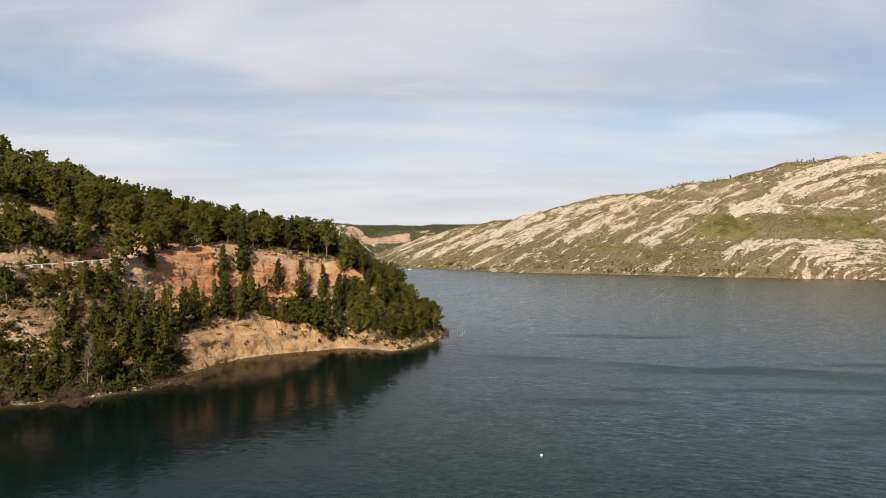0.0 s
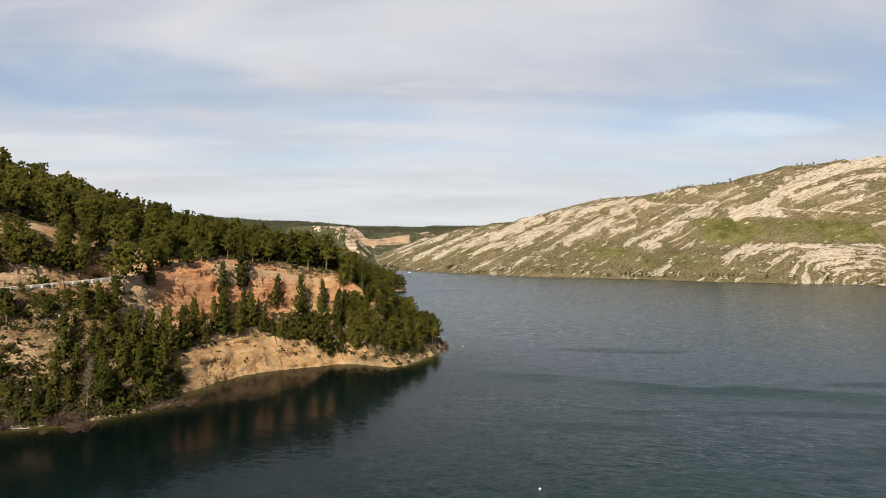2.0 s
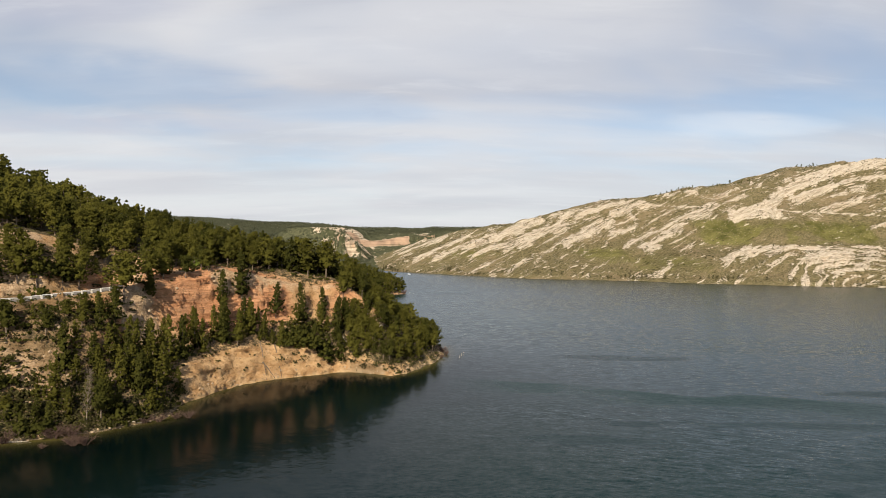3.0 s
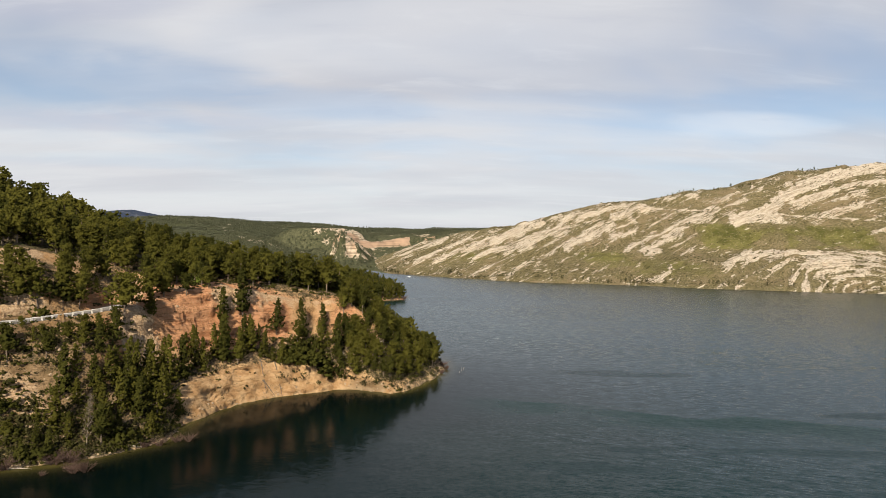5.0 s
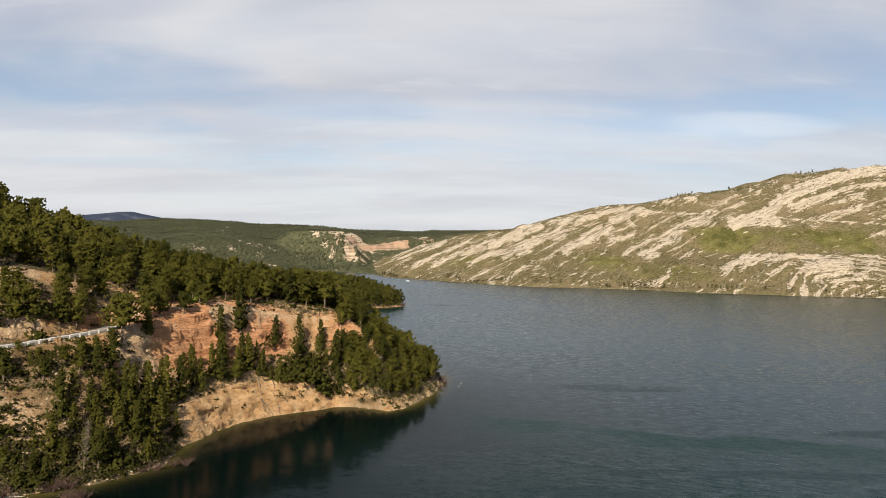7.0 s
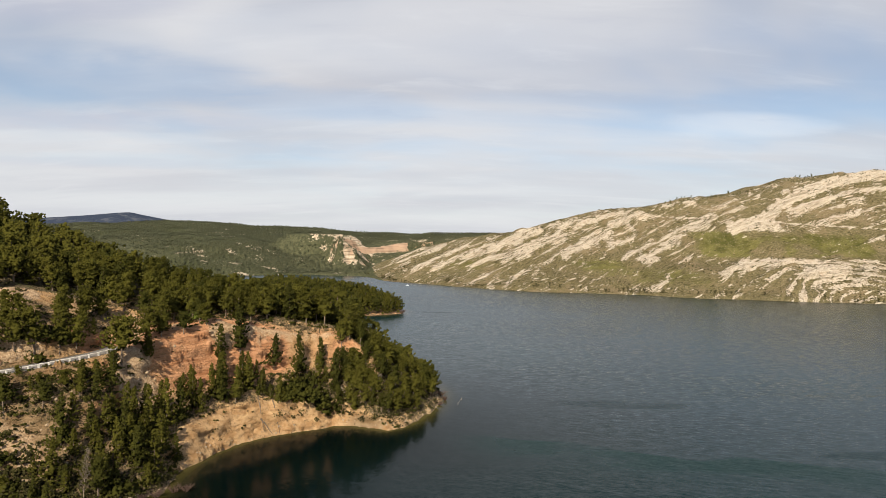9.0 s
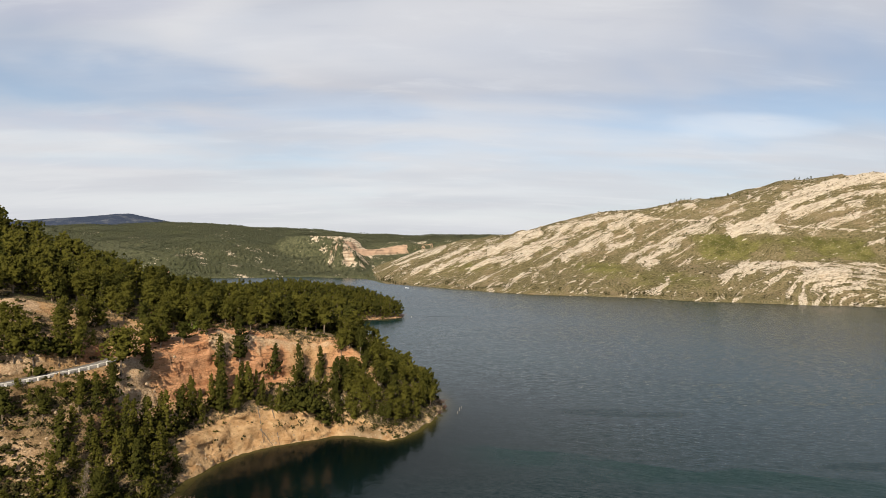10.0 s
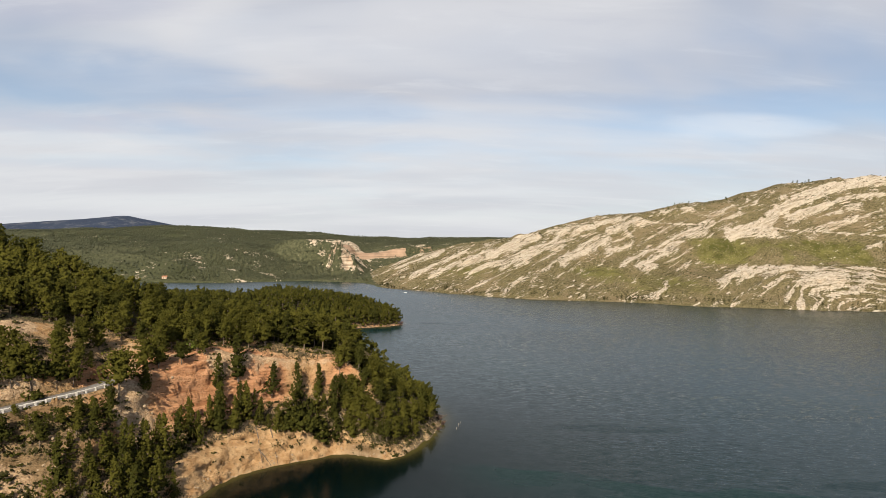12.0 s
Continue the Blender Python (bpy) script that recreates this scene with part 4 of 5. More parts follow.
def planted(name, shapes, x, y, z, sizes, mats, label, category, wide=None, r=rng, turn=6.28):
    """One mesh of many copies of some shapes: what nobody could count."""
    vs, qs, ms, ns, n = [], [], [], [], 0
    for i in range(len(x)):
        v, q, m, nor = shapes[int(r.integers(len(shapes)))]
        a = r.random() * turn
        c, s = math.cos(a) * sizes[i], math.sin(a) * sizes[i]
        w = 1.0 if wide is None else wide[i]
        vs.append(np.stack([(v[:, 0] * c - v[:, 1] * s) * w + x[i], (v[:, 0] * s + v[:, 1] * c) * w + y[i], v[:, 2] * sizes[i] + z[i]], 1))
        if nor is not None:
            ns.append(np.stack([nor[:, 0] * math.cos(a) - nor[:, 1] * math.sin(a), nor[:, 0] * math.sin(a) + nor[:, 1] * math.cos(a), nor[:, 2]], 1))
        qs.append(q + n)
        ms.append(m)
        n += len(v)
    me = sheet(name, np.concatenate(vs), np.concatenate(qs), mats, np.concatenate(ms), bool(ns), np.concatenate(ns) if ns else None)
    return tagged(new(name, me), label, category, kind="stuff")


def tri_shape(parts_):
    """Triangles of several (vertices, faces) pieces with a material number each, and normals where the pieces bring them."""
    vs, ts, ms, ns, n = [], [], [], [], 0
    for (v, q, *nor), m in parts_:
        q = np.asarray(q)
        if nor:
            ns.append(nor[0])
        elif len(parts_) > 1:
            out = v - v.mean(0)
            out[:, 2] = 0
            ns.append(out / (np.linalg.norm(out, axis=1, keepdims=True) + 1e-6))
        if q.shape[1] == 4:
            q = np.concatenate([q[:, :3], q[:, [0, 2, 3]]])
        vs.append(v)
        ts.append(q + n)
        ms.append(np.full(len(q), m))
        n += len(v)
    return np.concatenate(vs), np.concatenate(ts), np.concatenate(ms), (np.concatenate(ns) if ns else None)


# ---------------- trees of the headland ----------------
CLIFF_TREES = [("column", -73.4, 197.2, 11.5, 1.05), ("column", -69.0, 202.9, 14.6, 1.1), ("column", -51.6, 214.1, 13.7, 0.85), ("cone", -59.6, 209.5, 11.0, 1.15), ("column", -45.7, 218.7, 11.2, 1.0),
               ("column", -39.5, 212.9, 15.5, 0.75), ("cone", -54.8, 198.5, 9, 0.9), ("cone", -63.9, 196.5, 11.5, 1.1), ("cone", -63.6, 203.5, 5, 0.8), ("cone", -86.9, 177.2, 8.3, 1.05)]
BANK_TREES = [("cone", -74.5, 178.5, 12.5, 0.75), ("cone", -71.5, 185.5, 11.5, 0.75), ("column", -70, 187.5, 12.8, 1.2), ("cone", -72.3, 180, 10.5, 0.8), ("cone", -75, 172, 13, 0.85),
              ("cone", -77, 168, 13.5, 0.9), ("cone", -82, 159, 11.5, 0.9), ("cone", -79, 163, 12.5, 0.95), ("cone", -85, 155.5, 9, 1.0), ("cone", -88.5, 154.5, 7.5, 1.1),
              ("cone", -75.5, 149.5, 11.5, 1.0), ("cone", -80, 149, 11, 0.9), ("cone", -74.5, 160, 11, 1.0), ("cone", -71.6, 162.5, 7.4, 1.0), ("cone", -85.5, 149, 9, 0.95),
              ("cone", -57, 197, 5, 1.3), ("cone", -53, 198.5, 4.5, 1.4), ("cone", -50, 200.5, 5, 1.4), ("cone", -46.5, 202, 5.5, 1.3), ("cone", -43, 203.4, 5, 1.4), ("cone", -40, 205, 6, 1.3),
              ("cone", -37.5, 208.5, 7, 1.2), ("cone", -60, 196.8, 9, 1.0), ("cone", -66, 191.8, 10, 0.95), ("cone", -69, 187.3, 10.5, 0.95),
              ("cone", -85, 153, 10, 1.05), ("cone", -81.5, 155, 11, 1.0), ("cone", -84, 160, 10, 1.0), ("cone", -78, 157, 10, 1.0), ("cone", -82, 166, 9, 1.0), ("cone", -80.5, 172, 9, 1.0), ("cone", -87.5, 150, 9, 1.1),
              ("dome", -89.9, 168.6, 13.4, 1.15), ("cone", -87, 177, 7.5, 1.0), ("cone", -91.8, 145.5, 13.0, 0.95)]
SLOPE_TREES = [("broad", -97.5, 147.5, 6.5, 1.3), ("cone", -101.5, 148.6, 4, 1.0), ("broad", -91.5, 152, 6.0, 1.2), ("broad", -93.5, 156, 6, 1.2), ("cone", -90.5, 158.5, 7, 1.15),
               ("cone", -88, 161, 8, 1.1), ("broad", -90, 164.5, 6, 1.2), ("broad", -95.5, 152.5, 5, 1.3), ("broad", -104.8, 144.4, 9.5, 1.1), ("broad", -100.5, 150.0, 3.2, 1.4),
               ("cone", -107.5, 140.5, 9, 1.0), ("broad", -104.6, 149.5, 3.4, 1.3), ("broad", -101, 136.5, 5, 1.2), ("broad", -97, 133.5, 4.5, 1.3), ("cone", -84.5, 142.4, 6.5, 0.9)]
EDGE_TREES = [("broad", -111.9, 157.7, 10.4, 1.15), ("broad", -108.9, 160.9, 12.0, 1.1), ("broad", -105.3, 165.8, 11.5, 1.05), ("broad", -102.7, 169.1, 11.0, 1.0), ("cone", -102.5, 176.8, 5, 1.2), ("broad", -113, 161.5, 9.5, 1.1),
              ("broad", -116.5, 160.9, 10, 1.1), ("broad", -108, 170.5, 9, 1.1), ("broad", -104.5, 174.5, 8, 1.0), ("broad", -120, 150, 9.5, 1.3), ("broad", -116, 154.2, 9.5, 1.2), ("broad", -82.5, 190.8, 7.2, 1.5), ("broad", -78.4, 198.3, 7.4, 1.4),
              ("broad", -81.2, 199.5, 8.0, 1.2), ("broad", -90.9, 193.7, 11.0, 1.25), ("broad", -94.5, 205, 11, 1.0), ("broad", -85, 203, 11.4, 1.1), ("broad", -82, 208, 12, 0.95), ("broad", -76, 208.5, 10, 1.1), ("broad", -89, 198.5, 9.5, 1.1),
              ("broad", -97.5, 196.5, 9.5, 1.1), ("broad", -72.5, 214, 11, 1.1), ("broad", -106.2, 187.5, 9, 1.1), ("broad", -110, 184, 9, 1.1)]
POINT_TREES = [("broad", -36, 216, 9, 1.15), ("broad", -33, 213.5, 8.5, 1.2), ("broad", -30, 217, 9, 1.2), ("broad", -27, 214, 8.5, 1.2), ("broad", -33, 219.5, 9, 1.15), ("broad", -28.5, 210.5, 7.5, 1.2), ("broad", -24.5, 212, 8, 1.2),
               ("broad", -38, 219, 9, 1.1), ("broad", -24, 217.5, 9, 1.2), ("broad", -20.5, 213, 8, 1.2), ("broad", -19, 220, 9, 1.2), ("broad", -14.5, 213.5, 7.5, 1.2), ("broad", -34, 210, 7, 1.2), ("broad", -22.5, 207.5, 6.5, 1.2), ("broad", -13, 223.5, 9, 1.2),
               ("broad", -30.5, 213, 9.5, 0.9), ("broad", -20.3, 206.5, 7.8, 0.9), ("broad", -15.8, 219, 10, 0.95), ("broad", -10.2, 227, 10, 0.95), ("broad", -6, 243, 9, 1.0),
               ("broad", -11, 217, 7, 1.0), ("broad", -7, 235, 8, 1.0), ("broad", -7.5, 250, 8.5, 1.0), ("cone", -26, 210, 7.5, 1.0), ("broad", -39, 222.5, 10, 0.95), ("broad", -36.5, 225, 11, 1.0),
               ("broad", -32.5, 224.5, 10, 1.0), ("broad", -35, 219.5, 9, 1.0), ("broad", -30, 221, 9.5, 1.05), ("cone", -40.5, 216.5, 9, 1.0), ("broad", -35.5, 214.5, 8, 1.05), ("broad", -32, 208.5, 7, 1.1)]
taken = []
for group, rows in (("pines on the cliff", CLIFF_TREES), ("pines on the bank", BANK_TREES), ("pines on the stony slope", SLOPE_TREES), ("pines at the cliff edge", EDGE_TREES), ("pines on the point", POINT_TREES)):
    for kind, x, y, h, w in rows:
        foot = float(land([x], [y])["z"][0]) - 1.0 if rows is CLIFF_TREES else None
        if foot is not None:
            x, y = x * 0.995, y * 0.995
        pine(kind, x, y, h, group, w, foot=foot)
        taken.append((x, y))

def lower_bank(x, y):
    a = land(x, y)
    return ((a["ww"] > 0.5) & (x < -70) & (a["d"] < 28)) | (a["d"] < 15)


x, y = spread(-290, 0, 118, 345, 4.45)
up = ~lower_bank(x, y)
lx, ly = spread(-150, 0, 118, 345, 3.7)
down = lower_bank(lx, ly)
x, y = np.concatenate([x[up], lx[down]]), np.concatenate([y[up], ly[down]])
a = land(x, y)
steep = steepness(x, y)
density = np.where(a["d"] < 2.0, 0, 0.9)
wcliff = a["wc"] > 0.45
density = np.where(wcliff & (a["d"] < 6.5), 0, density)
density = np.where(wcliff & (a["d"] >= 6.5) & (a["d"] < 15.5), np.where(x > -62, 0.45, 0.5), density)
density = np.where(wcliff & (a["dd"] >= 14.5) & (a["d"] < 23.5), 0.0, density)
west = (a["ww"] > 0.5) & (x < -70)
density = np.where(west & (a["d"] < 26), np.where(x < -93, np.where(a["d"] < 10, 0.7, 0.35), 0.95), density)
density = np.where(west & (a["d"] >= 26) & (a["d"] < 62), 0.85, density)
density = np.where(a["road"] < 5.5, 0, density)
density = np.where(west & (a["d"] >= 37) & (a["d"] < 44), 0.85, density)
density = np.where(dist_to(x, y, TERRACE)[0] < 4, 0.03, density)
density = np.where((a["road"] < 14) & (a["d"] < 30) & (y < 168), 0.02, density)
density = np.where((a["ww"] <= 0.5) & (~wcliff) & (x > -60), np.where((x > -36) & (a["d"] < 14), 0.66, 0.9), density)
front = (x > -64) & (x < -37) & (y < 226) & (a["d"] < 26)
density = np.where(front, np.where(a["d"] < 6, 0.06, np.where(a["d"] < 12, 0.28, 0.02)), density)
density = np.where((x < -104) & (y < 196) & (a["d"] >= 42.5) & (a["d"] < 57), 0.0, density)
density = np.where(dist_to(x, y, TERRACE)[0] < 5, 0.02, density)
for cx, cy, sx, sy in PATCHES:
    density = np.where(np.hypot((x - cx) / (sx + 1), (y - cy - 1.5) / (sy + 2.5)) < 1, 0.05, density)
density = np.where((x > -104) & (x < -92) & (y > 158) & (y < 180) & (a["d"] > 20), 0.0, density)
density = np.where((x > -94) & (x < -82) & (y > 160) & (y < 180) & (a["d"] > 13), 0.0, density)
density = np.where((x > -85) & (x < -77.5) & (y > 126) & (y < 138.5), 0, density)
density = np.where(a["d"] < 2.2, 0, density)
ok = (rng.random(len(x)) < density) & (x > -0.74 * y - 14) & ((y < 262) | (rng.random(len(x)) < 0.8))
for tx, ty in taken:
    ok &= np.hypot(x - tx, y - ty) > 2.6
x, y, z, dd, wst = x[ok], y[ok], a["z"][ok], a["d"][ok], west[ok]
order = np.argsort(np.hypot(x + 60, y - 175))
single, rest = order[:180], order[180:]
for i in single:
    low = (wst[i] and dd[i] < 26) or dd[i] < 15
    kind = "cone" if rng.random() < (0.85 if low else 0.2) else "broad"
    h = rng.uniform(5.5, 10.5) if low else rng.uniform(8.0, 12.0)
    if wst[i] and 36 < dd[i] < 50:
        h = rng.uniform(8, 10.5) if dd[i] < 42 else rng.uniform(4, 6)
    if x[i] < -90 and y[i] < 141:
        h = min(h, 5.0)
    tip = x[i] > -36
    if -88 < x[i] < -44 and 222 < y[i] < 248:
        h = rng.uniform(11, 14)
    pine("tip" if tip else kind, float(x[i]), float(y[i]), float(h) * (0.8 if tip else 1.0), "pines of the headland wood", float(rng.uniform(1.2, 1.55) if tip else rng.uniform(0.95, 1.2) if low else rng.uniform(1.0, 1.3)))
MID_PINES = []
for kind, seed, m in (("broad", 21, 1), ("broad", 22, 1), ("broad", 23, 2), ("broad", 24, 1), ("cone", 25, 1), ("broad", 26, 2)):
    wood, leaves = pine_shape(kind, seed, 1)
    MID_PINES.append(tri_shape([(wood, 0), (leaves, m)]))
back = rest[y[rest] > 284]
rest = rest[y[rest] <= 284]
small = wst[rest] & (dd[rest] > 42) & (dd[rest] < 50)
planted("pine_wood", MID_PINES, x[rest], y[rest], z[rest] - 0.2, np.where(small, 0.55, np.where(x[rest] > -36, 0.78, 1)) * rng.uniform(0.75, 1.15, len(rest)), [BARK, NEEDLES, DARK_NEEDLES],
        "dense green pine wood covering the hill behind the cliff", "woodland", rng.uniform(1.1, 1.4, len(rest)))

LOW_PINES = []
for kind, seed, m in (("broad", 31, 1), ("broad", 32, 1), ("broad", 33, 2), ("cone", 34, 1)):
    wood, leaves = pine_shape(kind, seed, 2)
    LOW_PINES.append(tri_shape([(wood, 0), (leaves, m)]))
planted("hilltop_wood", LOW_PINES, x[back], y[back], z[back] - 0.2, rng.uniform(1.0, 1.4, len(back)), [BARK, NEEDLES, DARK_NEEDLES], "dark green pines over the back of the hill", "woodland", rng.uniform(1.15, 1.5, len(back)))
x, y = spread(-330, -30, 345, 720, 6.0)
a = land(x, y)
ok = (a["d"] > 0.9) & (x > -0.6 * y - 10) & (rng.random(len(x)) < 0.8) & (a["d"] < 85)
ok &= ~((np.hypot(x + 98, y - 540) < 9) & (rng.random(len(x)) < 0.8))
x, y, z = x[ok], y[ok], a["z"][ok]
tx, ty = spread(-112, -36, 470, 612, 4.2)
ta = land(tx, ty)
ok = (ta["d"] > 0.7) & (ta["d"] < 45)
x, y, z = np.concatenate([x, tx[ok]]), np.concatenate([y, ty[ok]]), np.concatenate([z, ta["z"][ok]])
planted("far_point_wood", LOW_PINES, x, y, z - 0.2, rng.uniform(0.8, 1.25, len(x)) * np.where(y < 480, 1.3, 1.0), [BARK, NEEDLES, DARK_NEEDLES], "pine wood on a low wooded point across the bay", "woodland", rng.uniform(0.9, 1.25, len(x)))

# ---------------- far woods ----------------
FAR_TREES = []
for seed in range(5):
    r = np.random.default_rng(50 + seed)
    v, q = tufts(np.array([[0, 0, 1.8], [0.3, 0.2, 3.4], [0, -0.2, 4.8]]), [1.7, 1.5, 0.9], 4, 1.3, 0.7, r)
    up = v * np.array([0.35, 0.35, 0.12]) + np.array([0, 0, 0.55])
    FAR_TREES.append(tri_shape([((v, q, up / np.linalg.norm(up, axis=1, keepdims=True)), 0)]))
x, y = spread(-1500, 420, 1035, 1960, 5.8)
a = land(x, y)
clump = fbm(x / 90, y / 90, 11, 3)
ok = (a["d"] > 3) & (a["lime"] < 0.4) & (rng.random(len(x)) < np.clip(0.92 + 0.75 * clump - 1.4 * np.maximum(a["rock"] - 0.25, 0), 0.10, 1)) & (np.abs(x) < 0.76 * y + 40) & (a["rock"] < 0.62)
ok &= ~((x > -225) & (x < -85) & (y > 1285) & (y < 1410) & (rng.random(len(x)) < 0.65))
ok &= (x > -0.75 * y) & ((y < 1700) | (rng.random(len(x)) < 0.8)) & (np.hypot((x + 352) / 50, (y - 1285 - 0.15 * (x + 352)) / 5) > 1 + 0.3 * clump)
x, y, z = x[ok], y[ok], a["z"][ok]
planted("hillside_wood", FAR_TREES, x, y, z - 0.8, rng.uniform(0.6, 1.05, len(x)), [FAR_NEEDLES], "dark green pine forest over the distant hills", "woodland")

# scattered shrubs and stones of the limestone hill
SHRUBS = [tri_shape([(clumps([[0, 0, 0.3], [0.5, 0.2, 0.2]], [0.75, 0.55], 1, 0.4, np.random.default_rng(70 + k), (0, 0, 0), 0.8), 0)]) for k in range(4)]
x, y = spread(-140, 760, 735, 1130, 5.2)
a = land(x, y)
ok = (a["lime"] > 0.5) & (a["d"] > 2) & (rng.random(len(x)) < np.clip(0.50 - 0.25 * a["rock"] - 0.25 * a["lush"] + 0.55 * fbm(x / 45, y / 45, 21, 4), 0.05, 0.9)) & (x < 0.76 * y)
planted("hill_scrub", SHRUBS, x[ok], y[ok], a["z"][ok] - 0.1, rng.uniform(0.7, 1.5, ok.sum()) ** 1.8, [SHRUB], "low olive-green scrub dotted over the limestone hill", "scrub")


def boulder(seed, cuts=1):
    b = bmesh.new()
    bmesh.ops.create_icosphere(b, subdivisions=cuts, radius=1)
    r = np.random.default_rng(seed)
    k = r.uniform(0.6, 1.25, 3)
    for v in b.verts:
        n = 1 + 0.28 * noise.noise(v.co * 1.7 + Vector((seed * 3.1, 0, 0)))
        v.co = Vector((v.co.x * n * k[0], v.co.y * n * k[1], v.co.z * n * k[2] * 0.75))
    v = np.array([v.co[:] for v in b.verts])
    q = np.array([[u.index for u in f.verts] for f in b.faces])
    b.free()
    return tri_shape([((v, q), 0)])


STONES = [boulder(k) for k in range(5)]
CRAGS = [(np.column_stack([v[:, 0] * 2.8, v[:, 1] * 0.9, v[:, 2] * 0.8 + v[:, 0] * 1.0]), q, m, None) for v, q, m, _ in (boulder(k + 20, 1) for k in range(4))]
x, y = spread(-140, 760, 735, 1120, 4.4)
a = land(x, y)
lay = fbm(a["strata"] / 6, x / 70, y / 90, 3)
ok = (a["lime"] > 0.5) & (a["d"] > 3) & (rng.random(len(x)) < np.clip(0.9 * (a["rock"] - 0.30) + 0.45 * lay, 0.03, 0.75)) & (x < 0.76 * y)
planted("limestone_outcrop", CRAGS, x[ok], y[ok], a["z"][ok], rng.uniform(0.5, 1.7, ok.sum()) ** 1.4, [LIMESTONE], "pale weathered limestone ledges and loose blocks on the hillside", "rocks", turn=0.5)

# trees along the eastern shore and on its skyline
x = np.concatenate([rng.uniform(-120, 520, 220), rng.normal(15, 22, 34), rng.normal(205, 10, 12), rng.normal(-110, 22, 46)])
y0 = np.interp(x, [p[0] for p in EAST_SHORE[:14]], [p[1] for p in EAST_SHORE[:14]])
y = y0 + np.abs(rng.normal(0, 7, len(x))) + 3
a = land(x, y)
ok = (a["d"] > 1) & (a["d"] < 32)
planted("shore_thicket", FAR_TREES + SHRUBS, x[ok], y[ok], a["z"][ok] - 0.4, rng.uniform(0.3, 1.0, ok.sum()), [SHRUB], "dark trees and bushes along the far waterline", "thicket")
SKY_PINES = []
for seed in (61, 62):
    wood, leaves = pine_shape("broad", seed, 1)
    SKY_PINES.append((sheet("trunk", wood[0], wood[1], [BARK]), sheet("crown", leaves[0], leaves[1], [DARK_NEEDLES], normals=leaves[2])))
for sx in [355, 366, 374, 383, 387, 392, 398, 403, 408, 414, 420, 426, 432, 437, 443, 449, 455, 462, 474, 482, 490, 498, 506, 514, 618, 626, 640, 647, 654, 688]:
    yy = np.linspace(980, 1180, 101)
    aa = land(np.full(101, float(sx)), yy)
    k = int(np.argmax((aa["z"] - 52) / yy))
    trunk, crown = SKY_PINES[sx % 2]
    ob = tagged(new("ridge_pine"), "small dark pine standing on the bare hill crest", "tree", "pines on the ridge")
    part("trunk", trunk, None, ob)
    part("crown", crown, None, ob)
    s = rng.uniform(0.35, 0.75)
    ob.matrix_basis = Matrix.Translation((sx, float(yy[k]) + 2, float(aa["z"][k]) - 1.3)) @ Matrix.Rotation(rng.random() * 6, 4, "Z") @ Matrix.Diagonal((s * 1.1, s * 1.1, s, 1))

# ---------------- scrub, boulders and dead wood of the near shore ----------------
NEAR_SHRUBS = []
for k in range(6):
    r = np.random.default_rng(80 + k)
    c = r.normal(size=(9, 3)) * np.array([0.40, 0.40, 0.14]) + np.array([0, 0, 0.34])
    NEAR_SHRUBS.append(tri_shape([(clumps(c, r.uniform(0.18, 0.34, 9), 4, 0.2, r, (0, 0, 0), 0.9, 0.5), k % 2)]))
TALL_SHRUBS = []
for k in range(5):
    r = np.random.default_rng(90 + k)
    c = r.normal(size=(26, 3)) * np.array([0.42, 0.42, 0.17]) + np.array([0, 0, 0.36])
    TALL_SHRUBS.append(tri_shape([(clumps(c, r.uniform(0.09, 0.17, 26), 3, 0.12, r, (0, 0, 0), 1.0, 0.5), k % 2)]))
x, y = spread(-150, -4, 120, 300, 1.5)
a = land(x, y)
keep = np.where(a["bare"] > 0.75, 0.22, 0.48) * np.where((a["d"] < 1.0) & (a["wc"] > 0.4), 0.2, 1)
keep = np.where((a["wc"] > 0.45) & (a["d"] < 6), 0.10, keep)
keep = np.where((a["wc"] > 0.45) & (a["dd"] > 15.5) & (a["dd"] < 21), 0.07, keep)
keep = np.where(a["d"] > 45, 0.07, keep)
ok = (a["d"] > 0.3) & (rng.random(len(x)) < keep) & (a["road"] > 3.8)
planted("hillside_scrub", NEAR_SHRUBS, x[ok], y[ok], a["z"][ok] - 0.08, rng.uniform(0.45, 1.5, ok.sum()) ** 1.25, [SHRUB, DARK_NEEDLES], "low rosemary and juniper scrub on the orange slope", "scrub")
x, y = spread(-135, -68, 118, 190, 1.9)
a = land(x, y)
ok = (a["ww"] > 0.5) & (a["d"] > 0.5) & (a["d"] < 30) & (a["road"] > 5) & (rng.random(len(x)) < np.where(x < -88, np.where(a["d"] > 12, 0.45, 0.95), 0.8))
planted("maquis", TALL_SHRUBS, x[ok], y[ok], a["z"][ok] - 0.1, rng.uniform(1.2, 2.7, ok.sum()), [SHRUB, DARK_NEEDLES], "waist-high evergreen scrub crowding the foot of the bank", "scrub")
x, y = spread(-132, -76, 120, 186, 1.15)
a = land(x, y)
ok = ((a["ww"] > 0.4) | ((a["d"] > 8) & (a["d"] < 17))) & ((x < -86) | (y > 155)) & (a["d"] > 4) & (a["d"] < 31) & (a["road"] > 4.2) & (rng.random(len(x)) < 0.5 + 0.5 * fbm(x / 7, y / 7, 51, 3))
planted("garrigue", NEAR_SHRUBS, x[ok], y[ok], a["z"][ok] - 0.05, rng.uniform(0.5, 1.7, ok.sum()), [SHRUB, DARK_NEEDLES], "knee-high grey-green scrub dotted over the stony slope", "scrub")
x, y = spread(-112, -84, 122, 160, 1.5)
a = land(x, y)
ok = (a["d"] > 6) & (a["d"] < 27) & (a["road"] > 5) & (rng.random(len(x)) < np.clip(0.22 + 0.9 * fbm(x / 9, y / 9, 71, 3), 0, 0.7))
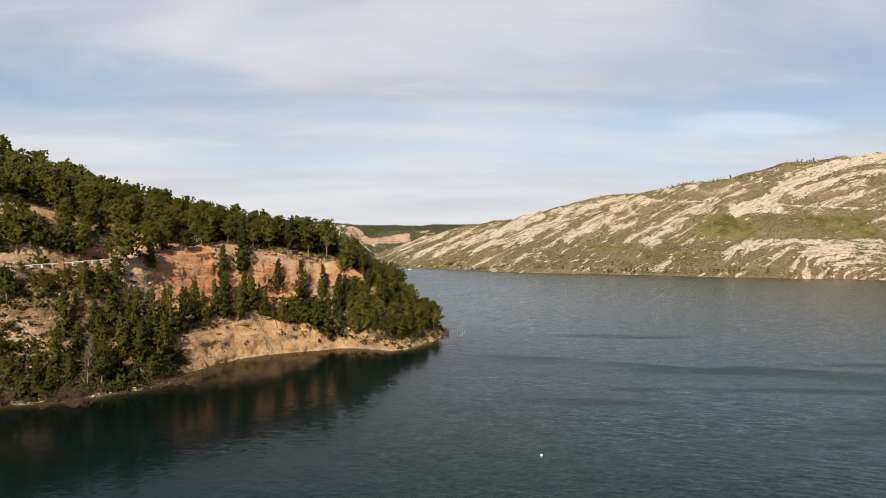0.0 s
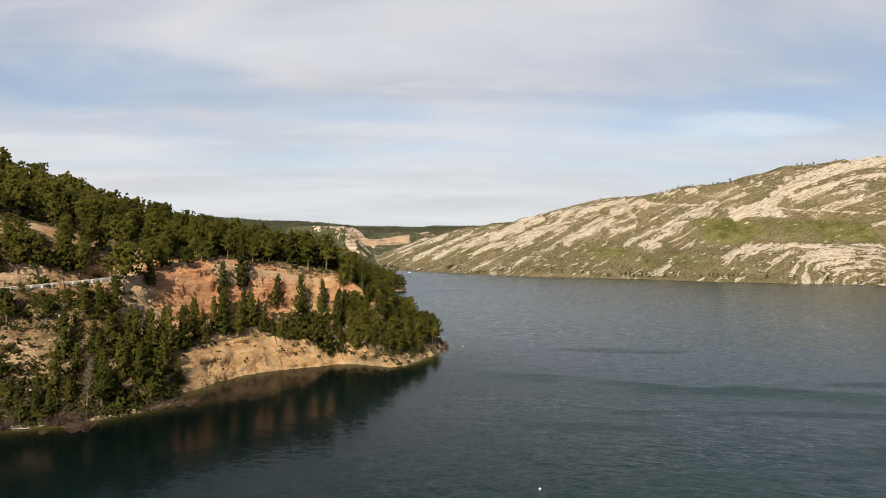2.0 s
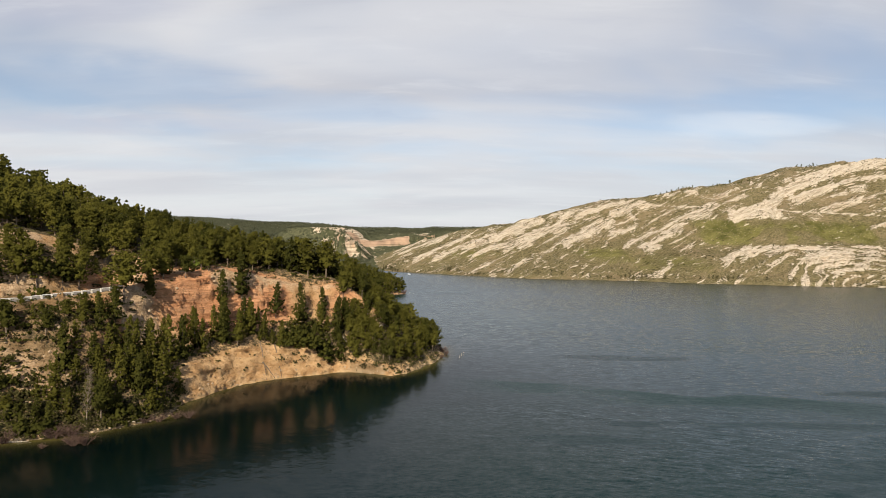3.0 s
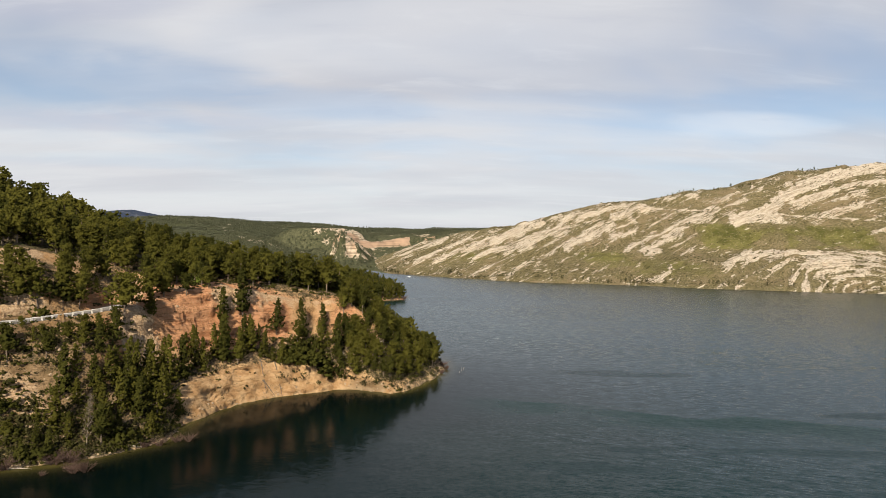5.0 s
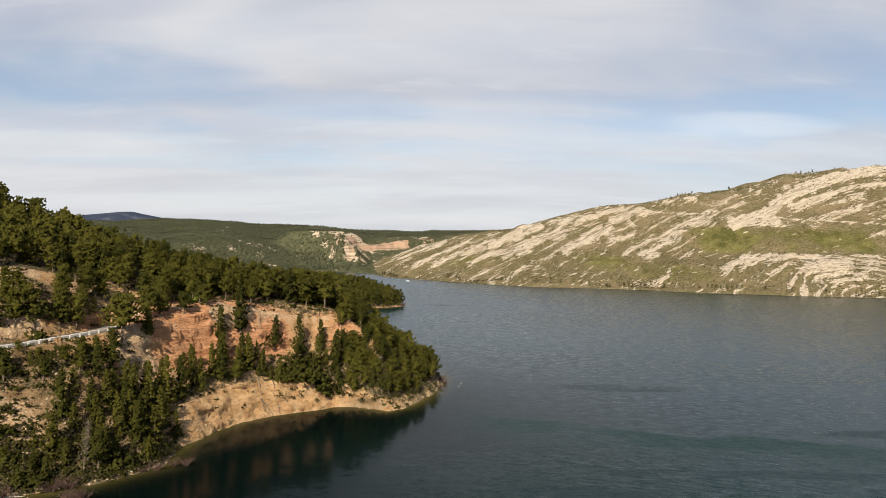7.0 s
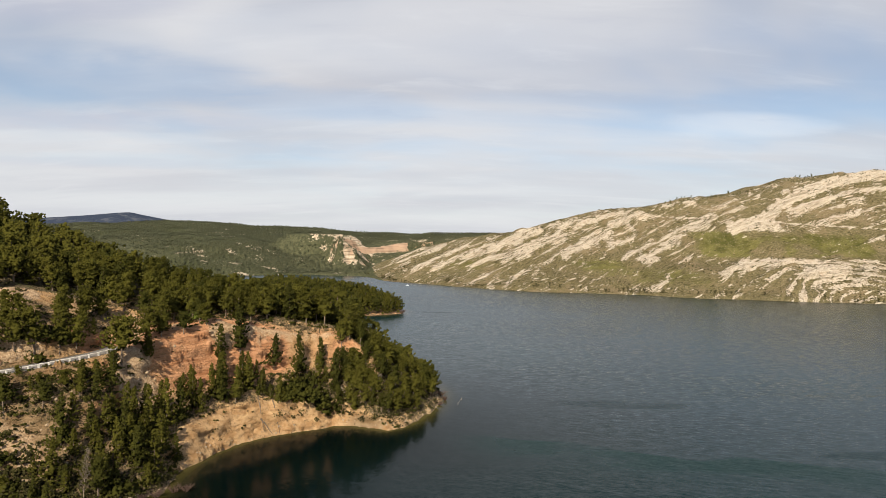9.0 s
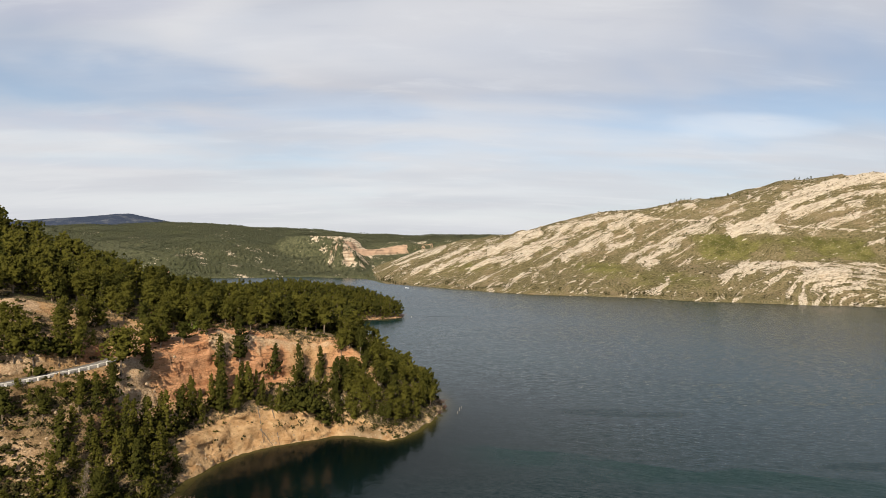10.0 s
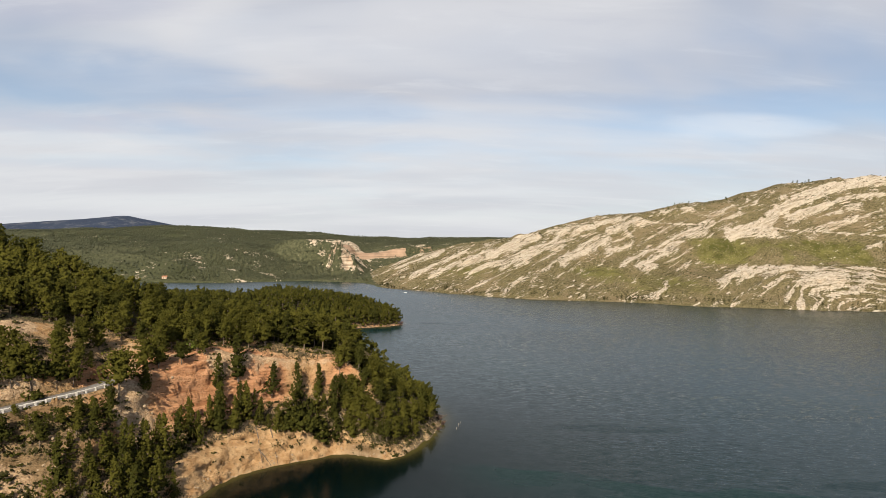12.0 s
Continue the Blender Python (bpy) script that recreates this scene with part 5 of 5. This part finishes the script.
LEDGES = [(v * np.array([1.5, 0.9, 0.7]), q, m, None) for v, q, m, _ in (boulder(k + 40, 1) for k in range(5))]
planted("rock_ledges", LEDGES, x[ok], y[ok], a["z"][ok] - 0.15, rng.uniform(0.3, 0.85, ok.sum()), [STONE], "pale broken limestone ledges on the slope below the road", "rocks")
x, y = spread(-66, -12, 196, 232, 2.6)
a = land(x, y)
ok = (a["d"] > 1.2) & (a["d"] < 14) & (rng.random(len(x)) < np.where(x > -54, np.where(a["d"] > 2.5, 0.9, 0.45), np.where(a["d"] > 5.5, 0.5, 0.0)))
planted("bank_thicket", TALL_SHRUBS, x[ok], y[ok], a["z"][ok] - 0.1, rng.uniform(1.2, 2.6, ok.sum()), [SHRUB, DARK_NEEDLES], "tangled low bushes on the bank below the cliff", "scrub")
x, y = spread(-120, -3, 122, 275, 1.3)
a = land(x, y)
keep = np.where(a["d"] < 1.6, 0.5, np.where((a["ww"] > 0.4) & (a["d"] < 28) & (x < -82), 0.28, np.where((a["wc"] > 0.45) & (a["d"] < 7), 0.12, 0.06)))
ok = (a["d"] > -0.3) & (rng.random(len(x)) < keep) & (a["d"] < 40) & (a["road"] > 4)
planted("shore_stones", STONES, x[ok], y[ok], a["z"][ok] - 0.05, rng.uniform(0.15, 0.6, ok.sum()), [STONE], "pale tumbled stones along the waterline and slope", "stones")


def bare_bush(x, y, z, size, seed):
    """A leafless shrub of many thin upright twigs."""
    r = np.random.default_rng(seed)
    stems, twigs = [], []
    for k in range(16):
        a_, l = r.random() * 6.28, r.uniform(0.7, 1.15)
        end = np.array([math.cos(a_) * r.uniform(0.25, 1.1), math.sin(a_) * r.uniform(0.25, 0.9), l])
        stems.append(tube([[0, 0, -0.3], end * 0.55 + [0, 0, 0.1], end], [0.03, 0.02, 0.008], 3))
        for j in range(14):
            f = r.uniform(0.25, 1)
            p = end * f
            twigs.append(tube([p, p + r.normal(size=3) * 0.20 + [0, 0, 0.16]], [0.012, 0.005], 3))
    ob = tagged(new("tamarisk_bush"), "leafless reddish-brown shrub standing in the shallow water", "bush", "bare bushes at the waterline")
    part("stem", sheet("stem", *joined(stems), [TWIGS]), None, ob)
    part("brush", sheet("brush", *joined(twigs), [TWIGS]), None, ob)
    ob.matrix_basis = Matrix.Translation((x, y, z)) @ Matrix.Diagonal((size * 1.5, size * 1.2, size, 1))


for k, (bx, by, bs) in enumerate([(-75.5, 127, 2.1), (-77.5, 126.2, 1.7), (-79, 127.5, 1.5), (-84.3, 130.6, 2.4), (-81.5, 132, 2.2), (-82.8, 124.5, 1.0), (-68.2, 144.2, 1.6), (-71, 143, 1.4),
                                 (-62.8, 148, 1.7), (-65.5, 147.2, 1.6), (-92.6, 127, 2.4), (-95.5, 126, 2.2), (-3.2, 246, 2.0), (-1.6, 240, 1.6), (-3.4, 233, 1.5), (-41, 536, 3.0)]):
    bare_bush(bx, by, max(-0.1, float(land([bx], [by])["z"][0]) - 0.1), bs, 100 + k)


def bare_tree(x, y, height):
    r = np.random.default_rng(5)
    ob = tagged(new("bare_tree"), "slender leafless pale-barked tree by the water", "tree")
    spine = lambda f: np.array([0.9 * f * f, 0.2 * f, f])
    part("trunk", sheet("trunk", *tube([spine(f) * [1, 1, height] for f in np.linspace(0, 1, 8)], [0.12 * (1 - 0.9 * f) for f in np.linspace(0, 1, 8)], 6), [GREYWOOD]), None, ob)
    br = []
    for k in range(80):
        f = r.uniform(0.2, 0.97)
        p = spine(f) * [1, 1, height]
        a_, l = r.random() * 6.28, (1.1 - f) * 2.6 + 0.3
        e = p + np.array([math.cos(a_) * l * 0.6, math.sin(a_) * l * 0.6, l * 0.9])
        br.append(tube([p, (p + e) / 2 - [0, 0, 0.1], e], [0.03, 0.018, 0.008], 3))
        for j in range(5):
            q = p + (e - p) * r.uniform(0.4, 1)
            br.append(tube([q, q + r.normal(size=3) * 0.3 + [0, 0, 0.35]], [0.015, 0.006], 3))
    part("branchwork", sheet("branchwork", *joined(br), [GREYWOOD]), None, ob)
    ob.matrix_basis = Matrix.Translation((x, y, float(land([x], [y])["z"][0]) - 0.2))


bare_tree(-81.2, 137, 12.5)


LIME_LEAVES = plain("fresh_leaves", (0.070, 0.095, 0.014), (0.125, 0.155, 0.028), 0.8, 0.7, 0, 0.5)


def round_bush(x, y, rx, rz, name="juniper_bush", label="dense dark green juniper bush low on the slope", leaves=DARK_NEEDLES):
    ob = tagged(new(name), label, "bush", "round bushes")
    r = np.random.default_rng(int(abs(x * 7)))
    c = r.normal(size=(60, 3)) * np.array([0.42, 0.42, 0.26]) + np.array([0, 0, 0.45])
    part("stem", sheet("stem", *tube([[0, 0, -0.2], [0, 0, 0.5]], [0.06, 0.03], 5), [BARK]), None, ob)
    fv, fq, fn = clumps(c, r.uniform(0.14, 0.24, 60), 5, 0.13, r, (0, 0, 0.3), 0.9)
    part("foliage", sheet("foliage", fv, fq, [leaves], normals=fn), None, ob)
    ob.matrix_basis = Matrix.Translation((x, y, float(land([x], [y])["z"][0]) - 0.1)) @ Matrix.Diagonal((rx, rx, rz, 1))


for bx, by, rx, rz in [(-47.3, 209.6, 3.2, 5.0), (-75.6, 141.8, 3.4, 4.0), (-73.2, 143.3, 2.2, 2.6), (-87.5, 131.5, 3.0, 3.4), (-91, 130.5, 2.6, 3.0), (-106.5, 158.5, 2.6, 2.8), (-49.5, 201.6, 4.4, 4.6),
                       (-45.5, 203.4, 4.6, 4.6), (-41.5, 205, 4.2, 4.0), (-52.5, 199.5, 3.0, 3.2), (-47.4, 203.8, 4.4, 5.0), (-43.4, 205.2, 4.0, 4.4), (-71, 148.5, 2.0, 2.4), (-37.5, 206.8, 2.2, 2.6), (-96, 134.5, 2.4, 2.6), (-100, 139, 2.2, 2.4),
                       (-108.8, 162.2, 3.4, 3.6), (-107.2, 164.4, 3.2, 3.8), (-105.5, 166.8, 3.2, 3.6), (-52.3, 203, 3.0, 3.6), (-50, 205, 3.0, 3.8), (-54.5, 201.5, 2.4, 2.8)]:
    round_bush(bx, by, rx, rz)
round_bush(-83.5, 203.5, 2.4, 3.4, "broadleaf_bush", "bright lime-green leafy bush among the dark pines", LIME_LEAVES)


def fallen_trunk(x0, y0, x1, y1, wood, label):
    """A dead trunk lying along the ground from its foot to its tip."""
    r = np.random.default_rng(int(abs(x0 * 13)))
    f = np.linspace(0, 1, 7)
    px, py = x0 + (x1 - x0) * f, y0 + (y1 - y0) * f
    pts = np.column_stack([px, py, np.maximum(land(px, py)["z"], -0.05) + 0.22])
    ob = tagged(new("fallen_trunk"), label, "dead wood", "fallen trunks")
    ob.location = pts[0]
    part("log", sheet("log", *tube(pts - pts[0], np.linspace(0.2, 0.07, 7), 6), [wood]), None, ob)
    for k in range(9):
        p = (pts - pts[0])[int(r.integers(2, 7))]
        part("branch", sheet("branch", *tube([p, p + np.array([r.normal() * 0.7, r.normal() * 0.7, abs(r.normal()) * 0.6])], [0.05, 0.015], 4), [wood]), None, ob)


PALE, DARK = "bleached dead trunk lying on the bank", "dark dead trunk slipped down the bare bank"
# the BARK logs are added in place of dark gully streaks in the bank
for x0, y0, x1, y1, wood, label in [(-93.5, 127.2, -88.5, 127.8, DEADWOOD, PALE), (-60.5, 195.2, -56.5, 189.6, BARK, DARK), (-57, 197.6, -52.6, 192.8, BARK, DARK), (-58.5, 191.5, -54.5, 191.8, BARK, DARK),
                                    (-47, 206, -51, 203.5, DEADWOOD, PALE), (-37.5, 214, -33.5, 210, DEADWOOD, PALE), (-27, 216, -23, 220.5, DEADWOOD, PALE), (-76, 141.2, -71.5, 142.6, DEADWOOD, PALE),
                                    (-33, 231, -29, 236, DEADWOOD, PALE)]:
    fallen_trunk(x0, y0, x1, y1, wood, label)

# ---------------- road and its barrier ----------------
def smooth_line(line, gap):
    p = np.array(line, float)
    for _ in range(3):
        q = np.empty((2 * len(p) - 2, 2))
        q[0::2], q[1::2] = 0.75 * p[:-1] + 0.25 * p[1:], 0.25 * p[:-1] + 0.75 * p[1:]
        p = np.vstack([p[:1], q, p[-1:]])
    s = np.concatenate([[0], np.cumsum(np.hypot(*np.diff(p, axis=0).T))])
    t = np.arange(0, s[-1], gap)
    return np.stack([np.interp(t, s, p[:, 0]), np.interp(t, s, p[:, 1])], 1)


mid = smooth_line(ROAD[1:6], 1.0)
tang = np.gradient(mid, axis=0)
tang /= np.linalg.norm(tang, axis=1, keepdims=True)
side = np.stack([tang[:, 1], -tang[:, 0]], 1)                # towards the lake
cross = [(-1.6, -0.3), (-1.6, 0.05), (0.7, 0.09), (3.1, 0.05), (3.1, -0.3)]
rv = np.concatenate([np.column_stack([mid + side * o, road_height(mid[:, 1]) + h]) for o, h in cross])
k = len(mid)
rq = np.concatenate([np.stack([np.arange(k - 1) + j * k, np.arange(k - 1) + (j + 1) * k, np.arange(1, k) + (j + 1) * k, np.arange(1, k) + j * k], 1) for j in range(4)])
tagged(new("road", sheet("road", rv, rq[:, ::-1], [ASPHALT])), "narrow worn asphalt road cut into the hillside", "road", kind="structure")


def box(bm, cx, cy, cz, sx, sy, sz, bevel=0.03):
    made = bmesh.ops.create_cube(bm, size=1.0, matrix=Matrix.Translation((cx, cy, cz)) @ Matrix.Diagonal((sx, sy, sz, 1)))
    if bevel:
        edges = list({e for v in made["verts"] for e in v.link_edges})
        bmesh.ops.bevel(bm, geom=edges, offset=bevel, segments=1, affect="EDGES")
    return bm


barrier = tagged(new("road_barrier"), "whitewashed concrete road barrier of posts and beams", "barrier")
barrier.location = (float(mid[8, 0]), float(mid[8, 1]), ROAD_Z)
rail = smooth_line(ROAD[1:6], 2.4)
rt = np.gradient(rail, axis=0)
rt /= np.linalg.norm(rt, axis=1, keepdims=True)
rail = rail + np.stack([rt[:, 1], -rt[:, 0]], 1) * 3.5
post_me, beam_me = bpy.data.meshes.new("post"), bpy.data.meshes.new("beam")
b = box(bmesh.new(), 0, 0, 0.15, 0.42, 0.36, 1.5, 0.03)
b.to_mesh(post_me)
b.free()
b = box(bmesh.new(), 0, 0, 0.80, 2.0, 0.22, 0.22, 0.03)
b.to_mesh(beam_me)
b.free()
kerb_me = bpy.data.meshes.new("kerb")
b = box(bmesh.new(), 0, 0, -0.06, 2.0, 0.34, 0.36, 0.02)
b.to_mesh(kerb_me)
b.free()
for me in (post_me, beam_me, kerb_me):
    me.materials.append(ASPHALT if me is kerb_me else CONCRETE)
for i in range(len(rail) - 1):
    ang = math.atan2(rail[i + 1, 1] - rail[i, 1], rail[i + 1, 0] - rail[i, 0])
    c = (rail[i] + rail[i + 1]) / 2
    for name, me, p in (("post", post_me, rail[i]), ("beam", beam_me, c), ("kerb", kerb_me, c)):
        ob = part(name, me, None, barrier)
        ob.matrix_basis = Matrix.Translation((p[0] - barrier.location.x, p[1] - barrier.location.y, float(road_height(p[1])) - ROAD_Z)) @ Matrix.Rotation(ang, 4, "Z")

# ---------------- small things on the water and the far shore ----------------
buoy = tagged(new("buoy"), "round white mooring buoy floating on the lake", "buoy")
buoy.location = (15.0, 101.2, 0.0)
b = bmesh.new()
bmesh.ops.create_uvsphere(b, u_segments=20, v_segments=12, radius=0.21, matrix=Matrix.Translation((0, 0, 0.09)))
part("float", b, WHITE, buoy)
part("collar", sheet("collar", *tube([[0, 0, 0.28], [0, 0, 0.36]], [0.06, 0.04], 10), [STEEL]), None, buoy, "dull steel collar")
v, q = tube([[0.05 * math.cos(w), 0, 0.39 + 0.05 * math.sin(w)] for w in np.linspace(0, 6.283, 13)], [0.011] * 13, 5)
part("ring", sheet("ring", v, q, [STEEL]), None, buoy, "steel mooring ring")

for sx, sy, h in [(4.2, 238, 1.3), (3.4, 234, 1.0), (4.9, 241, 1.1), (-36.5, 534, 1.6), (-33, 537, 1.4)]:
    stake = tagged(new("stake"), "thin bare stake standing out of the shallow water", "stake", "stakes in the water")
    part("pole", sheet("pole", *tube([[0, 0, -1.0], [0.05, 0, h]], [0.05, 0.03], 6), [DEADWOOD]), None, stake)
    part("side_shoot", sheet("side_shoot", *tube([[0.02, 0, h * 0.5], [0.3, 0.1, h * 0.85]], [0.03, 0.012], 5), [DEADWOOD]), None, stake)
    stake.location = (sx, sy, 0)

boat = tagged(new("motor_boat"), "small white open motor boat far out on the lake", "boat")
b = bmesh.new()
rings = []
for fx, hw, keel, deck in [(-2.4, 0.95, -0.15, 0.55), (-1.0, 1.05, -0.25, 0.55), (0.8, 0.95, -0.25, 0.62), (2.0, 0.5, -0.1, 0.75), (2.7, 0.04, 0.25, 0.85)]:
    rings.append([b.verts.new((fx, yy, zz)) for yy, zz in ((-hw, deck), (-hw * 0.8, keel + 0.2), (0, keel), (hw * 0.8, keel + 0.2), (hw, deck), (hw * 0.85, deck - 0.06), (0, deck - 0.25), (-hw * 0.85, deck - 0.06))])
for r0, r1 in zip(rings[:-1], rings[1:]):
    for i in range(8):
        b.faces.new((r0[i], r0[(i + 1) % 8], r1[(i + 1) % 8], r1[i]))
b.faces.new(rings[0][::-1])
b.faces.new(rings[-1])
part("hull", b, WHITE, boat)
part("console", box(bmesh.new(), 0.2, 0, 0.75, 0.7, 0.8, 0.7, 0.08), WHITE, boat)
part("outboard_motor", box(bmesh.new(), -2.55, 0, 0.55, 0.35, 0.35, 0.75, 0.06), STEEL, boat, "dark outboard motor")
boat.matrix_basis = pose(-62, 897, 0, 0, 0, 160)

hut = tagged(new("lakeside_hut"), "small ochre plastered hut with a clay roof by the far shore", "hut")
part("wall", box(bmesh.new(), 0, 0, 1.2, 8, 6, 3.4, 0.03), PLASTER, hut)
b = bmesh.new()
v = [b.verts.new(p) for p in ((-4.4, -3.5, 2.9), (4.4, -3.5, 2.9), (4.4, 3.5, 2.9), (-4.4, 3.5, 2.9), (-4.4, 0, 4.6), (4.4, 0, 4.6))]
for f in ((0, 1, 5, 4), (2, 3, 4, 5), (3, 0, 4), (1, 2, 5), (3, 2, 1, 0)):
    b.faces.new([v[i] for i in f])
part("roof", b, TILE, hut)
part("door", box(bmesh.new(), -1.5, -3.03, 0.95, 1.0, 0.1, 2.1, 0.02), BARK, hut, "dark wooden door")
win = part("window", box(bmesh.new(), 1.8, -3.03, 1.5, 1.1, 0.1, 1.0, 0.02), STEEL, hut)
part("sill", box(bmesh.new(), 1.8, -3.1, 0.95, 1.3, 0.25, 0.08, 0.0), CONCRETE, win)
hut.matrix_basis = pose(-478, 1038, float(land([-478], [1038])["z"][0]) + 0.3, 0, 0, 20)
